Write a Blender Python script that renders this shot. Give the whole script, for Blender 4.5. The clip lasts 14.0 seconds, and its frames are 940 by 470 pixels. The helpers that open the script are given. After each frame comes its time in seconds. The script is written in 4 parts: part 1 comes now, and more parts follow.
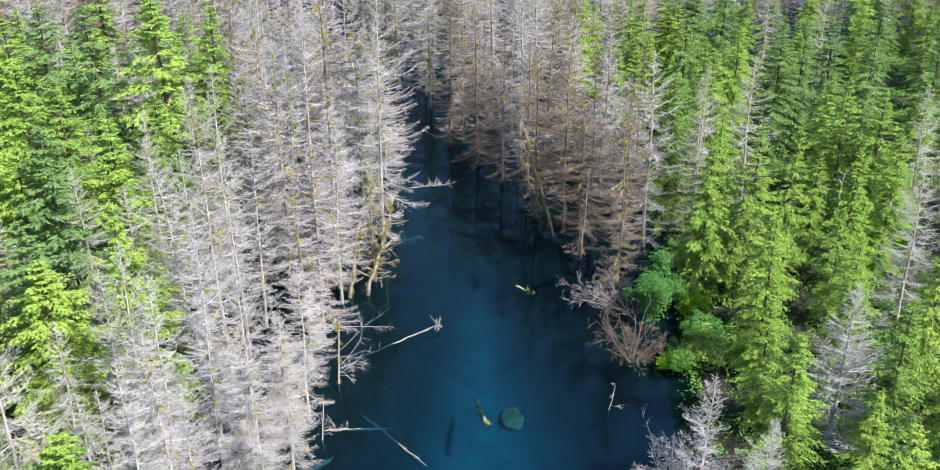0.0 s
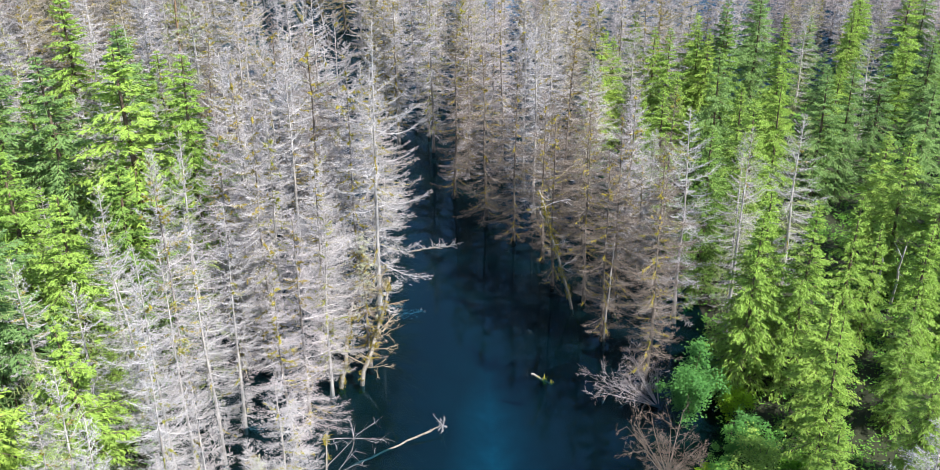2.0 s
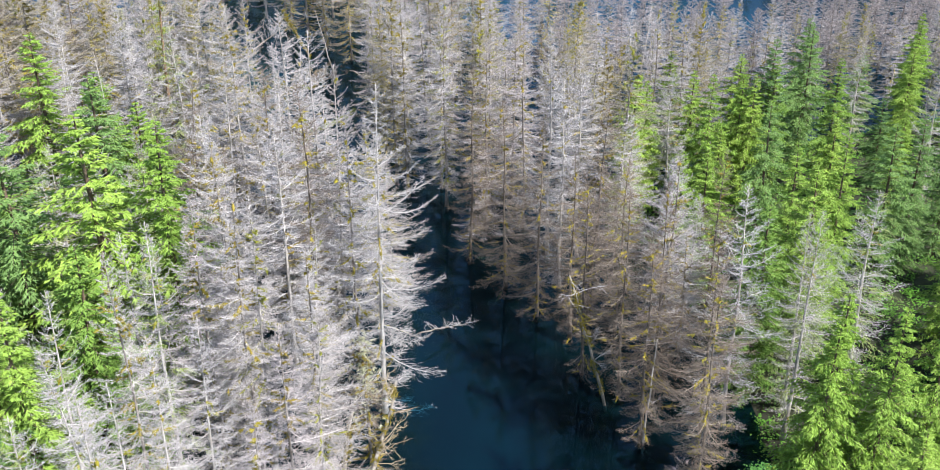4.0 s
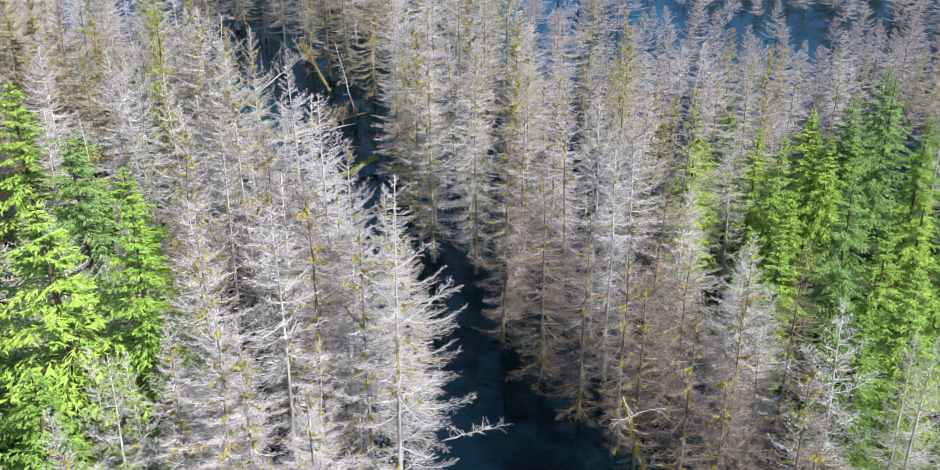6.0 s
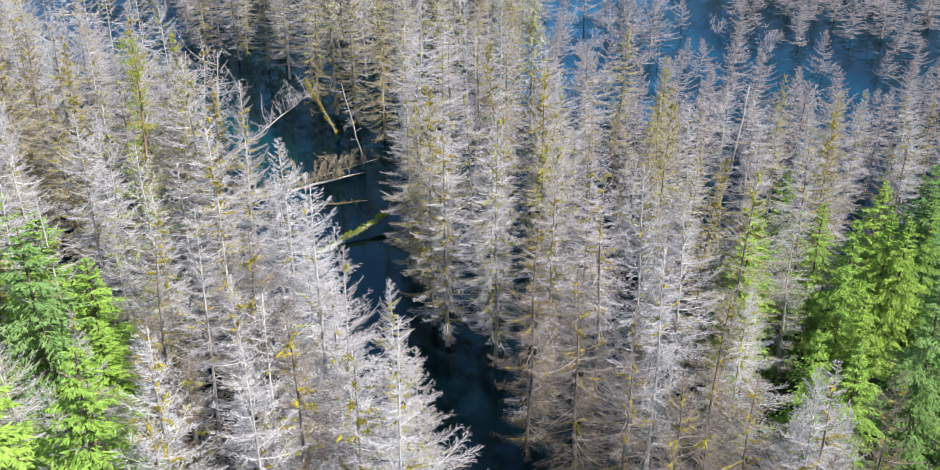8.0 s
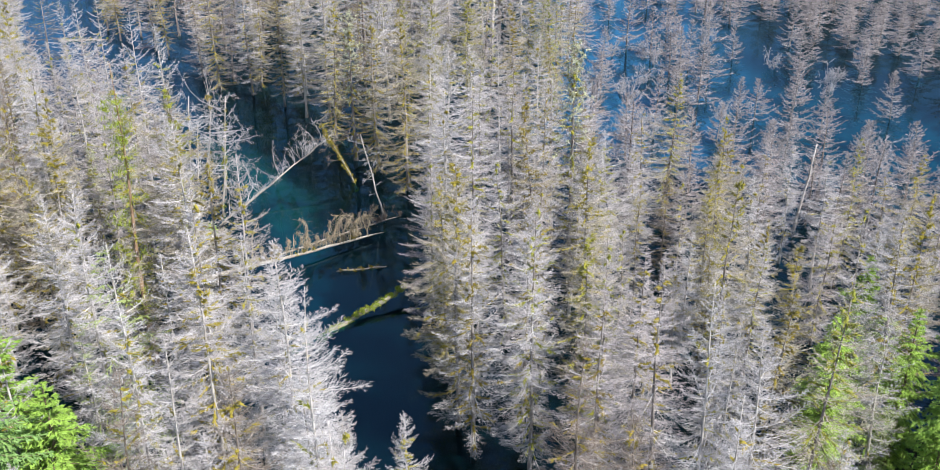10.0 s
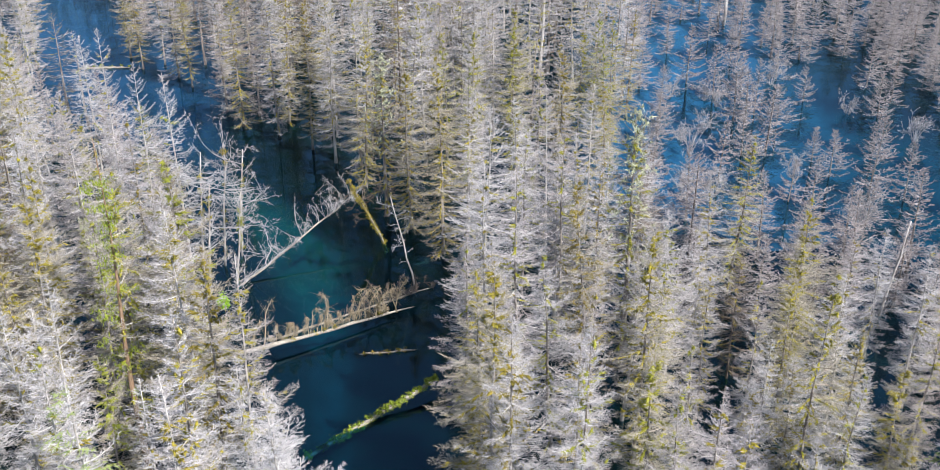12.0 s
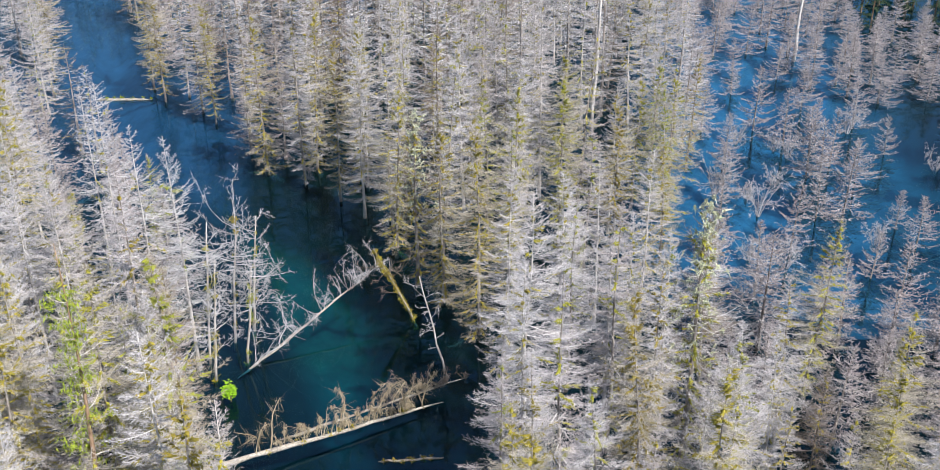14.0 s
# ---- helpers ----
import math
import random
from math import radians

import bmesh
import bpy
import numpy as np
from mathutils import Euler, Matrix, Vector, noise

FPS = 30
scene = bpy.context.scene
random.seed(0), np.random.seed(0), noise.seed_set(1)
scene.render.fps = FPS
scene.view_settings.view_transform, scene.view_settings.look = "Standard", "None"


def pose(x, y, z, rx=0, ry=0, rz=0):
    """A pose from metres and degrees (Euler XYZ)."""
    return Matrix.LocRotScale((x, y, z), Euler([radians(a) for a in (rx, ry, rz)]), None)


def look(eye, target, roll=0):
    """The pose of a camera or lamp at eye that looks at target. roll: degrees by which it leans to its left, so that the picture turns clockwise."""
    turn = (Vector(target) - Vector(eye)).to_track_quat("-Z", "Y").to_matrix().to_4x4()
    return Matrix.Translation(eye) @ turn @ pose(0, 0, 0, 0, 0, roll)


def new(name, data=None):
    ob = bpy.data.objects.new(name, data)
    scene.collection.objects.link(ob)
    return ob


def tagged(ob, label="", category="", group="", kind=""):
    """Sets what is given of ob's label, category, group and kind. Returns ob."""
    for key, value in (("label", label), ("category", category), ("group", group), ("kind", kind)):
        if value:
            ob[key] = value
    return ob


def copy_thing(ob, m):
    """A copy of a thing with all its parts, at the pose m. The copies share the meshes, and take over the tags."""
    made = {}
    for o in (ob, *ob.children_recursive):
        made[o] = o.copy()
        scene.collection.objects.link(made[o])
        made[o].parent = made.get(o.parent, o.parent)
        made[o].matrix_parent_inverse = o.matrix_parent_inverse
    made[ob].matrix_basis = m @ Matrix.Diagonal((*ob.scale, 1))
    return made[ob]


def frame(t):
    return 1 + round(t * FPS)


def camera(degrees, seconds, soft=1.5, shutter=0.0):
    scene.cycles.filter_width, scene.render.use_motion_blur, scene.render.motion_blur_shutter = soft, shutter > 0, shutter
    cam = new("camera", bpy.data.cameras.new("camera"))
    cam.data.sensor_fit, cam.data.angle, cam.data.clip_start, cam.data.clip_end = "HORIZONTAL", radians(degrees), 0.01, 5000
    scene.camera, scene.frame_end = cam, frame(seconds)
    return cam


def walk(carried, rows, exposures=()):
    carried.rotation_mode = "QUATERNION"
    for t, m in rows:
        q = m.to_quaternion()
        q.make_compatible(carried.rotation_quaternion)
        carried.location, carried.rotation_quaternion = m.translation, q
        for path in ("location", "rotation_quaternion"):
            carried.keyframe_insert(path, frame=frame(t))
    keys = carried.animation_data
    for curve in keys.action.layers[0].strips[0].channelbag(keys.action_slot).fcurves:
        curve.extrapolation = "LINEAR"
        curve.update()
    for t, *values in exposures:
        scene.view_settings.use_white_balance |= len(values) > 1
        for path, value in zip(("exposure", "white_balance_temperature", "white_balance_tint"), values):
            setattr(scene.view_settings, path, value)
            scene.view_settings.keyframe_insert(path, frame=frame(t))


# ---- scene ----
cam = camera(46.5, 14.0, soft=0.75)
# seconds, x, y, z, heading: a level flight with the lens held at one angle
ROWS = [
    (0.0, -2.72, 2.86, 51.54, -1.2),
    (0.5, -2.75, 6.28, 51.48, -1.18),
    (1.0, -2.79, 9.7, 51.43, -1.2),
    (1.5, -2.84, 13.12, 51.39, -1.12),
    (2.0, -2.89, 16.55, 51.35, -1.05),
    (2.5, -2.96, 19.98, 51.31, -0.98),
    (3.0, -3.04, 23.41, 51.28, -0.87),
    (5.5, -3.55, 40.59, 51.21, 0.77),
    (6.0, -3.68, 44.02, 51.21, 1.18),
    (6.5, -3.82, 47.45, 51.22, 1.42),
    (7.0, -3.97, 50.88, 51.23, 1.69),
    (7.5, -4.12, 54.31, 51.25, 1.9),
    (8.0, -4.29, 57.73, 51.27, 2.1),
    (10.5, -5.24, 74.75, 51.46, 4.41),
    (11.0, -5.46, 78.13, 51.52, 5.04),
    (11.5, -5.68, 81.5, 51.58, 5.64),
    (12.0, -5.91, 84.86, 51.64, 6.33),
    (12.5, -6.16, 88.22, 51.71, 6.99),
    (13.0, -6.41, 91.56, 51.78, 7.65),
    (13.5, -6.67, 94.89, 51.86, 8.4),
    (14.0, -6.93, 98.21, 51.95, 9.09),
]
walk(cam, [(t, pose(x, y, z, 90 - 28.63, 0, yaw) @ pose(0, 0, 0, 0, 0, -0.28)) for t, x, y, z, yaw in ROWS], [(0.0, 1.10), (6.0, 1.04), (14.0, 0.95)])

# ---- sky and sun ----
SUN_WAY = Vector((0.50, -0.38, 0.78)).normalized()
world = bpy.data.worlds.new("sky")
scene.world = world
world.use_nodes = True
wn = world.node_tree
sky = wn.nodes.new("ShaderNodeTexSky")
sky.sky_type = "NISHITA"
sky.sun_disc = False
sky.sun_elevation = math.asin(SUN_WAY.z)
sky.air_density, sky.dust_density, sky.ozone_density = 1.0, 0.8, 1.5
sky.sun_rotation = math.atan2(SUN_WAY.x, SUN_WAY.y)
wn.links.new(sky.outputs[0], wn.nodes["Background"].inputs[0])
wn.nodes["Background"].inputs[1].default_value = 0.105
sun = new("sun", bpy.data.lights.new("sun", "SUN"))
sun.data.energy, sun.data.angle, sun.data.color = 4.9, radians(0.53), (1.0, 0.965, 0.915)
sun.matrix_world = look(SUN_WAY * 200, (0, 0, 0))


# ---- materials ----
def material(name, build):
    m = bpy.data.materials.new(name)
    m.use_nodes = True
    t = m.node_tree
    t.nodes.clear()
    out = t.nodes.new("ShaderNodeOutputMaterial")
    t.links.new(build(t), out.inputs[0])
    return m


def node(t, kind, **values):
    n = t.nodes.new("ShaderNode" + kind)
    for k, v in values.items():
        n.inputs[k.replace("_", " ")].default_value = v
    return n


def ramp(t, source, stops):
    n = t.nodes.new("ShaderNodeValToRGB")
    e = n.color_ramp.elements
    while len(e) < len(stops):
        e.new(0.5)
    for slot, (at, colour) in zip(e, stops):
        slot.position, slot.color = at, (*colour, 1)
    t.links.new(source, n.inputs[0])
    return n.outputs[0]


def blend(t, kind, a, b, amount):
    n = t.nodes.new("ShaderNodeMix")
    n.data_type, n.blend_type = "RGBA", kind
    for slot, v in ((0, amount), (6, a), (7, b)):
        if isinstance(v, (float, int)):
            n.inputs[slot].default_value = v
        elif isinstance(v, tuple):
            n.inputs[slot].default_value = (*v, 1)
        else:
            t.links.new(v, n.inputs[slot])
    return n.outputs[2]


def texture(t, scale, detail=3.0, rough=0.6, stretch=(1, 1, 1)):
    """Noise at world size, in object space."""
    c = t.nodes.new("ShaderNodeTexCoord")
    mp = node(t, "Mapping", Scale=stretch)
    t.links.new(c.outputs["Object"], mp.inputs[0])
    n = node(t, "TexNoise", Scale=scale, Detail=detail, Roughness=rough)
    t.links.new(mp.outputs[0], n.inputs[0])
    return n.outputs[0]


def bump(t, source, strength, distance):
    b = node(t, "Bump", Strength=strength, Distance=distance)
    t.links.new(source, b.inputs["Height"])
    return b.outputs[0]


def wood(low, high, by_tree=0.25, bark=True):
    def build(t):
        p = node(t, "BsdfPrincipled", Roughness=0.9)
        p.inputs["Specular IOR Level"].default_value = 0.2
        grain = texture(t, 7.0, 4, 0.7, (1, 1, 0.22) if bark else (1, 1, 1))
        colour = ramp(t, grain, ((0.30, low), (0.68, high)))
        patch = texture(t, 0.55, 2)
        colour = blend(t, "MULTIPLY", colour, ramp(t, patch, ((0.3, (0.62, 0.56, 0.50)), (0.62, (1, 1, 1)))), 0.8)
        info = t.nodes.new("ShaderNodeObjectInfo")
        tint = ramp(t, info.outputs["Random"], ((0.0, (0.72, 0.64, 0.57)), (0.5, (0.96, 0.9, 0.86)), (1.0, (1, 1, 1))))
        colour = blend(t, "MULTIPLY", colour, tint, by_tree)
        t.links.new(colour, p.inputs["Base Color"])
        t.links.new(bump(t, grain, 0.7, 0.04), p.inputs["Normal"])
        return p.outputs[0]
    return build


def twigs(dark, pale):
    def build(t):
        g = t.nodes.new("ShaderNodeNewGeometry")
        info = t.nodes.new("ShaderNodeObjectInfo")
        colour = ramp(t, g.outputs["Random Per Island"], ((0.0, dark), (0.45, tuple((a + b) / 2 for a, b in zip(dark, pale))), (1.0, pale)))
        tint = ramp(t, info.outputs["Random"], ((0.0, (0.78, 0.74, 0.71)), (0.35, (0.93, 0.91, 0.905)), (1.0, (1, 1, 1))))
        colour = blend(t, "MULTIPLY", colour, tint, 0.8)
        d = node(t, "BsdfDiffuse", Roughness=0.6)
        s = node(t, "BsdfTranslucent")
        m = node(t, "MixShader", Fac=0.26)
        for slot, n in ((1, d), (2, s)):
            t.links.new(colour, n.inputs[0])
            t.links.new(n.outputs[0], m.inputs[slot])
        return m.outputs[0]
    return build


def foliage(stops, through_light=0.35):
    def build(t):
        g = t.nodes.new("ShaderNodeNewGeometry")
        info = t.nodes.new("ShaderNodeObjectInfo")
        colour = ramp(t, info.outputs["Random"], stops)
        leaf = ramp(t, g.outputs["Random Per Island"], ((0.0, (0.55, 0.62, 0.6)), (0.6, (1, 1, 1)), (1.0, (1.0, 1.0, 0.8))))
        colour = blend(t, "MULTIPLY", colour, leaf, 0.9)
        d = node(t, "BsdfPrincipled", Roughness=0.6)
        d.inputs["Specular IOR Level"].default_value = 0.25
        s = node(t, "BsdfTranslucent")
        m = node(t, "MixShader", Fac=through_light)
        t.links.new(colour, d.inputs["Base Color"])
        t.links.new(colour, s.inputs[0])
        t.links.new(d.outputs[0], m.inputs[1])
        t.links.new(s.outputs[0], m.inputs[2])
        return m.outputs[0]
    return build


def bed(t):
    """Silt on the lake floor, mud and needle litter in the shallows, moss and humus on land; bank shade and sky shine
    are coloured in.
    """
    g = t.nodes.new("ShaderNodeNewGeometry")
    xyz = t.nodes.new("ShaderNodeSeparateXYZ")
    t.links.new(g.outputs["Position"], xyz.inputs[0])
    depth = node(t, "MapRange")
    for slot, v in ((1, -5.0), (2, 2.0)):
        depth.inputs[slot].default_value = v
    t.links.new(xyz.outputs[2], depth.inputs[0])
    # near-black sides paint in bank shade, the teal middle a band of mirrored sky
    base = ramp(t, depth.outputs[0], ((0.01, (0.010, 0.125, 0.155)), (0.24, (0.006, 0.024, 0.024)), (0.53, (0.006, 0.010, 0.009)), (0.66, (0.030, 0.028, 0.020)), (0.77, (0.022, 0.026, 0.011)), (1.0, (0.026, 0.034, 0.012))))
    # pale blue on the pond bed paints in the sky it mirrors
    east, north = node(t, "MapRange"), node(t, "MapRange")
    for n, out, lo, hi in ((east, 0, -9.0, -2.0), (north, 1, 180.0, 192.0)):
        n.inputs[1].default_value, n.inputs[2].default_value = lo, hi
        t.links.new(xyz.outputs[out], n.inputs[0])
    # the painted blue fades out eastward, where the reflection is darker
    pond_fade = node(t, "MapRange")
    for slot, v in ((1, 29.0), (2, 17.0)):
        pond_fade.inputs[slot].default_value = v
    t.links.new(xyz.outputs[0], pond_fade.inputs[0])
    pond_sky = blend(t, "MULTIPLY", blend(t, "MULTIPLY", east.outputs[0], north.outputs[0], 1.0), pond_fade.outputs[0], 1.0)
    base = blend(t, "MIX", base, (0.30, 0.345, 0.47), pond_sky)
    basin, shore = node(t, "MapRange"), node(t, "MapRange")
    for n, out, lo, hi in ((basin, 1, 160.0, 176.0), (shore, 0, -18.0, -26.0)):
        n.inputs[1].default_value, n.inputs[2].default_value = lo, hi
        t.links.new(xyz.outputs[out], n.inputs[0])
    algae = blend(t, "MULTIPLY", basin.outputs[0], shore.outputs[0], 1.0)
    base = blend(t, "MIX", base, blend(t, "MULTIPLY", base, (1.1, 1.1, 0.55), 1.0), algae)
    # sky reflection on the far west channel, coloured into the bed
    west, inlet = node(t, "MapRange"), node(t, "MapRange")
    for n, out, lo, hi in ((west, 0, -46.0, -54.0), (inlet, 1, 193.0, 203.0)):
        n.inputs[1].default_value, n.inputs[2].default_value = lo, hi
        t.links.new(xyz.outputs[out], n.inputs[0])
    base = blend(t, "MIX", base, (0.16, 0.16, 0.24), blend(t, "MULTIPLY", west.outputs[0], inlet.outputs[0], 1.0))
    n = texture(t, 0.35, 6, 0.65)
    base = blend(t, "MULTIPLY", base, ramp(t, n, ((0.3, (0.5, 0.5, 0.5)), (0.7, (1.2, 1.2, 1.15)))), 0.8)
    p = node(t, "BsdfPrincipled", Roughness=0.95)
    p.subsurface_method = "BURLEY"
    p.inputs["Subsurface Radius"].default_value = (1.0, 1.0, 1.0)
    p.inputs["Subsurface Scale"].default_value = 1.0
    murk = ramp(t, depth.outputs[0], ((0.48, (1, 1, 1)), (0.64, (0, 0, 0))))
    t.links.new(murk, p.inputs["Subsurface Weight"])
    t.links.new(base, p.inputs["Base Color"])
    t.links.new(bump(t, texture(t, 3.0, 5, 0.7), 0.4, 0.1), p.inputs["Normal"])
    return p.outputs[0]


def lake(t):
    clear = node(t, "BsdfTransparent", Color=(0.18, 0.46, 0.59, 1))
    shine = node(t, "BsdfGlossy", Roughness=0.04, Color=(0.46, 0.74, 0.92, 1))
    f = node(t, "Fresnel", IOR=1.52)
    m = t.nodes.new("ShaderNodeMixShader")
    nrm = bump(t, texture(t, 0.9, 3, 0.6), 0.035, 0.05)
    t.links.new(nrm, shine.inputs["Normal"])
    t.links.new(f.outputs[0], m.inputs[0])
    t.links.new(clear.outputs[0], m.inputs[1])
    t.links.new(shine.outputs[0], m.inputs[2])
    return m.outputs[0]


BARK = material("weathered_bark", wood((0.13, 0.11, 0.10), (0.42, 0.39, 0.37)))
BLEACHED = material("bleached_wood", wood((0.30, 0.28, 0.265), (0.62, 0.60, 0.59), 0.2))
DARK_BARK = material("dark_bark", wood((0.07, 0.058, 0.05), (0.27, 0.235, 0.21)))
LIVE_BARK = material("live_bark", wood((0.07, 0.05, 0.035), (0.22, 0.17, 0.13)))
MOSSY_BARK = material("reddish_bark", wood((0.16, 0.10, 0.065), (0.42, 0.30, 0.21)))
LOG_WOOD = material("weathered_log", wood((0.13, 0.11, 0.09), (0.46, 0.43, 0.39), 0.1, False))
TWIG = material("dead_twigs", twigs((0.315, 0.302, 0.306), (0.59, 0.574, 0.59)))
TWIG_MAUVE = material("mauve_twigs", twigs((0.30, 0.275, 0.284), (0.57, 0.535, 0.55)))
TWIG_PALE = material("bleached_twigs", twigs((0.33, 0.322, 0.33), (0.57, 0.562, 0.575)))
# brown wood, darkened further to carry the right bank's shade
TWIG_BROWN = material("brown_twigs", twigs((0.120, 0.098, 0.080), (0.32, 0.275, 0.240)))
TWIG_OLIVE = material("olive_twigs", twigs((0.25, 0.226, 0.175), (0.52, 0.485, 0.41)))
BOUGH = material("dead_boughs", twigs((0.33, 0.31, 0.30), (0.72, 0.705, 0.695)))
BOUGH_PALE = material("bleached_boughs", twigs((0.40, 0.394, 0.394), (0.63, 0.625, 0.63)))
BOUGH_BROWN = material("brown_boughs", twigs((0.16, 0.13, 0.10), (0.50, 0.44, 0.39)))
TWIG_TAN = material("tan_twigs", twigs((0.27, 0.22, 0.14), (0.52, 0.46, 0.35)))
MOSS = material("yellow_moss", foliage(((0.0, (0.25, 0.19, 0.035)), (0.6, (0.33, 0.28, 0.035)), (1.0, (0.27, 0.29, 0.045))), 0.2))
GREEN_MOSS = material("green_moss", foliage(((0.0, (0.22, 0.25, 0.03)), (1.0, (0.28, 0.34, 0.04))), 0.25))
LICHEN = material("pale_lichen", foliage(((0.0, (0.50, 0.50, 0.36)), (1.0, (0.56, 0.57, 0.42))), 0.3))
NEEDLES = material("conifer_needles", foliage(((0.0, (0.21, 0.35, 0.075)), (0.3, (0.275, 0.43, 0.075)), (0.7, (0.30, 0.455, 0.09)), (1.0, (0.345, 0.49, 0.09))), 0.24))
NEEDLES_BLUE = material("blue_green_needles", foliage(((0.0, (0.18, 0.31, 0.11)), (1.0, (0.25, 0.40, 0.13))), 0.34))
# needle green taken down to near black, with the shade in the colour
NEEDLES_SHADED = material("shaded_needles", foliage(((0.0, (0.025, 0.045, 0.022)), (1.0, (0.035, 0.06, 0.025))), 0.2))
NEEDLES_DRY = material("olive_needles", foliage(((0.0, (0.33, 0.38, 0.17)), (1.0, (0.38, 0.46, 0.17))), 0.35))
LEAVES = material("broad_leaves", foliage(((0.0, (0.11, 0.29, 0.075)), (0.5, (0.14, 0.34, 0.06)), (1.0, (0.22, 0.46, 0.04))), 0.4))
LEAVES_BRIGHT = material("vivid_leaves", foliage(((0.0, (0.28, 0.50, 0.03)), (1.0, (0.34, 0.56, 0.03))), 0.4))
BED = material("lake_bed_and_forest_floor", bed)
WATER = material("lake_water", lake)
PALE_ROCK = material("pale_rock", wood((0.17, 0.165, 0.085), (0.28, 0.265, 0.15), 0.0, False))


# ---- meshes ----
class Build:
    """Gathers triangles with a material slot each."""

    def __init__(self):
        self.v, self.f, self.m, self.n = [], [], [], 0

    def add(self, verts, faces, slot=0):
        verts, faces = np.asarray(verts, float).reshape(-1, 3), np.asarray(faces, int).reshape(-1, 3)
        self.v.append(verts)
        self.f.append(faces + self.n)
        self.m.append(np.full(len(faces), slot, int))
        self.n += len(verts)

    def tube(self, pts, radii, sides=3, slot=0, cap=False):
        pts = np.asarray(pts, float)
        k = len(pts)
        way = np.gradient(pts, axis=0)
        way /= np.linalg.norm(way, axis=1)[:, None] + 1e-9
        ref = np.array((0.0, 0, 1)) if abs(way[0][2]) < 0.8 else np.array((1.0, 0, 0))
        a = np.cross(way, ref)
        a /= np.linalg.norm(a, axis=1)[:, None] + 1e-9
        b = np.cross(way, a)
        ang = np.arange(sides) * 2 * math.pi / sides
        ring = pts[:, None] + np.asarray(radii, float)[:, None, None] * (np.cos(ang)[None, :, None] * a[:, None] + np.sin(ang)[None, :, None] * b[:, None])
        i = np.arange(k - 1)[:, None] * sides
        j = np.arange(sides)[None]
        j2 = (j + 1) % sides
        q = np.stack([i + j, i + j2, i + sides + j2, i + j, i + sides + j2, i + sides + j], -1).reshape(-1, 3)
        if cap:
            c = np.arange(1, sides - 1)
            q = np.concatenate([q, np.stack([c * 0, c + 1, c], -1), (k - 1) * sides + np.stack([c * 0, c, c + 1], -1)])
        self.add(ring.reshape(-1, 3), q, slot)

    def spikes(self, p, q, w, slot=0):
        """Thin tapered slivers from p to q, w wide at the foot, each turned its own way."""
        p, q = np.asarray(p, float).reshape(-1, 3), np.asarray(q, float).reshape(-1, 3)
        d = q - p
        a = np.cross(d, np.random.normal(size=d.shape))
        a /= np.linalg.norm(a, axis=1)[:, None] + 1e-9
        w = np.broadcast_to(np.asarray(w, float), (len(p),))[:, None] / 2
        v = np.stack([p + a * w, p - a * w, q], 1).reshape(-1, 3)
        self.add(v, np.arange(len(v)).reshape(-1, 3), slot)

    def sprigs(self, p, q, w, fold, slot=0):
        """Folded sprays of needles: a ridge from p to q with two lower wings."""
        p, q = np.asarray(p, float).reshape(-1, 3), np.asarray(q, float).reshape(-1, 3)
        d = q - p
        a = np.cross(d, np.array((0.0, 0, 1)))
        a /= np.linalg.norm(a, axis=1)[:, None] + 1e-9
        w = np.broadcast_to(np.asarray(w, float), (len(p),))[:, None]
        mid = p + d * 0.45
        drop = np.array((0, 0, -1.0)) * w * fold
        v = np.stack([p, mid + a * w + drop, q, mid - a * w + drop], 1).reshape(-1, 3)
        k = np.arange(len(p))[:, None] * 4
        self.add(v, np.concatenate([k + np.array((0, 2, 1)), k + np.array((0, 3, 2))], 1).reshape(-1, 3), slot)

    def arrays(self):
        return np.concatenate(self.v), np.concatenate(self.f), np.concatenate(self.m)

    def mesh(self, name, mats, smooth=False):
        v, f, m = self.arrays()
        return mesh_of(name, v, f, m, mats, smooth)


def mesh_of(name, v, f, m, mats, smooth=False):
    me = bpy.data.meshes.new(name)
    me.vertices.add(len(v))
    me.vertices.foreach_set("co", v.ravel())
    me.loops.add(f.size)
    me.loops.foreach_set("vertex_index", f.ravel())
    me.polygons.add(len(f))
    me.polygons.foreach_set("loop_start", np.arange(len(f)) * 3)
    for mat in mats:
        me.materials.append(mat)
    me.polygons.foreach_set("material_index", m)
    me.polygons.foreach_set("use_smooth", np.full(len(f), smooth))
    me.update(calc_edges=True)
    return me


def part(name, build, mats, parent, label="", smooth=False):
    ob = new(name, build.mesh(name, mats if isinstance(mats, (list, tuple)) else [mats], smooth))
    ob.parent = parent
    return tagged(ob, label)


def unit(v):
    v = np.asarray(v, float)
    return v / (np.linalg.norm(v) + 1e-9)


# ---- trees ----
def trunk_line(rng, h, bend, k=9):
    s = np.linspace(0, 1, k)
    a, b = rng.uniform(0, 6.28), rng.uniform(0, 6.28)
    off = bend * h * (s ** 1.5)
    wob = 0.004 * h * np.sin(s * 9 + b)
    return np.stack([off * math.cos(a) + wob, off * math.sin(a) - wob * 0.6, s * h], 1)


def at_height(line, f):
    return np.array([np.interp(f, np.linspace(0, 1, len(line)), line[:, c]) for c in range(3)])


def along(pts, t):
    u = np.linspace(0, 1, len(pts))
    return np.stack([np.interp(t, u, pts[:, c]) for c in range(3)], 1)


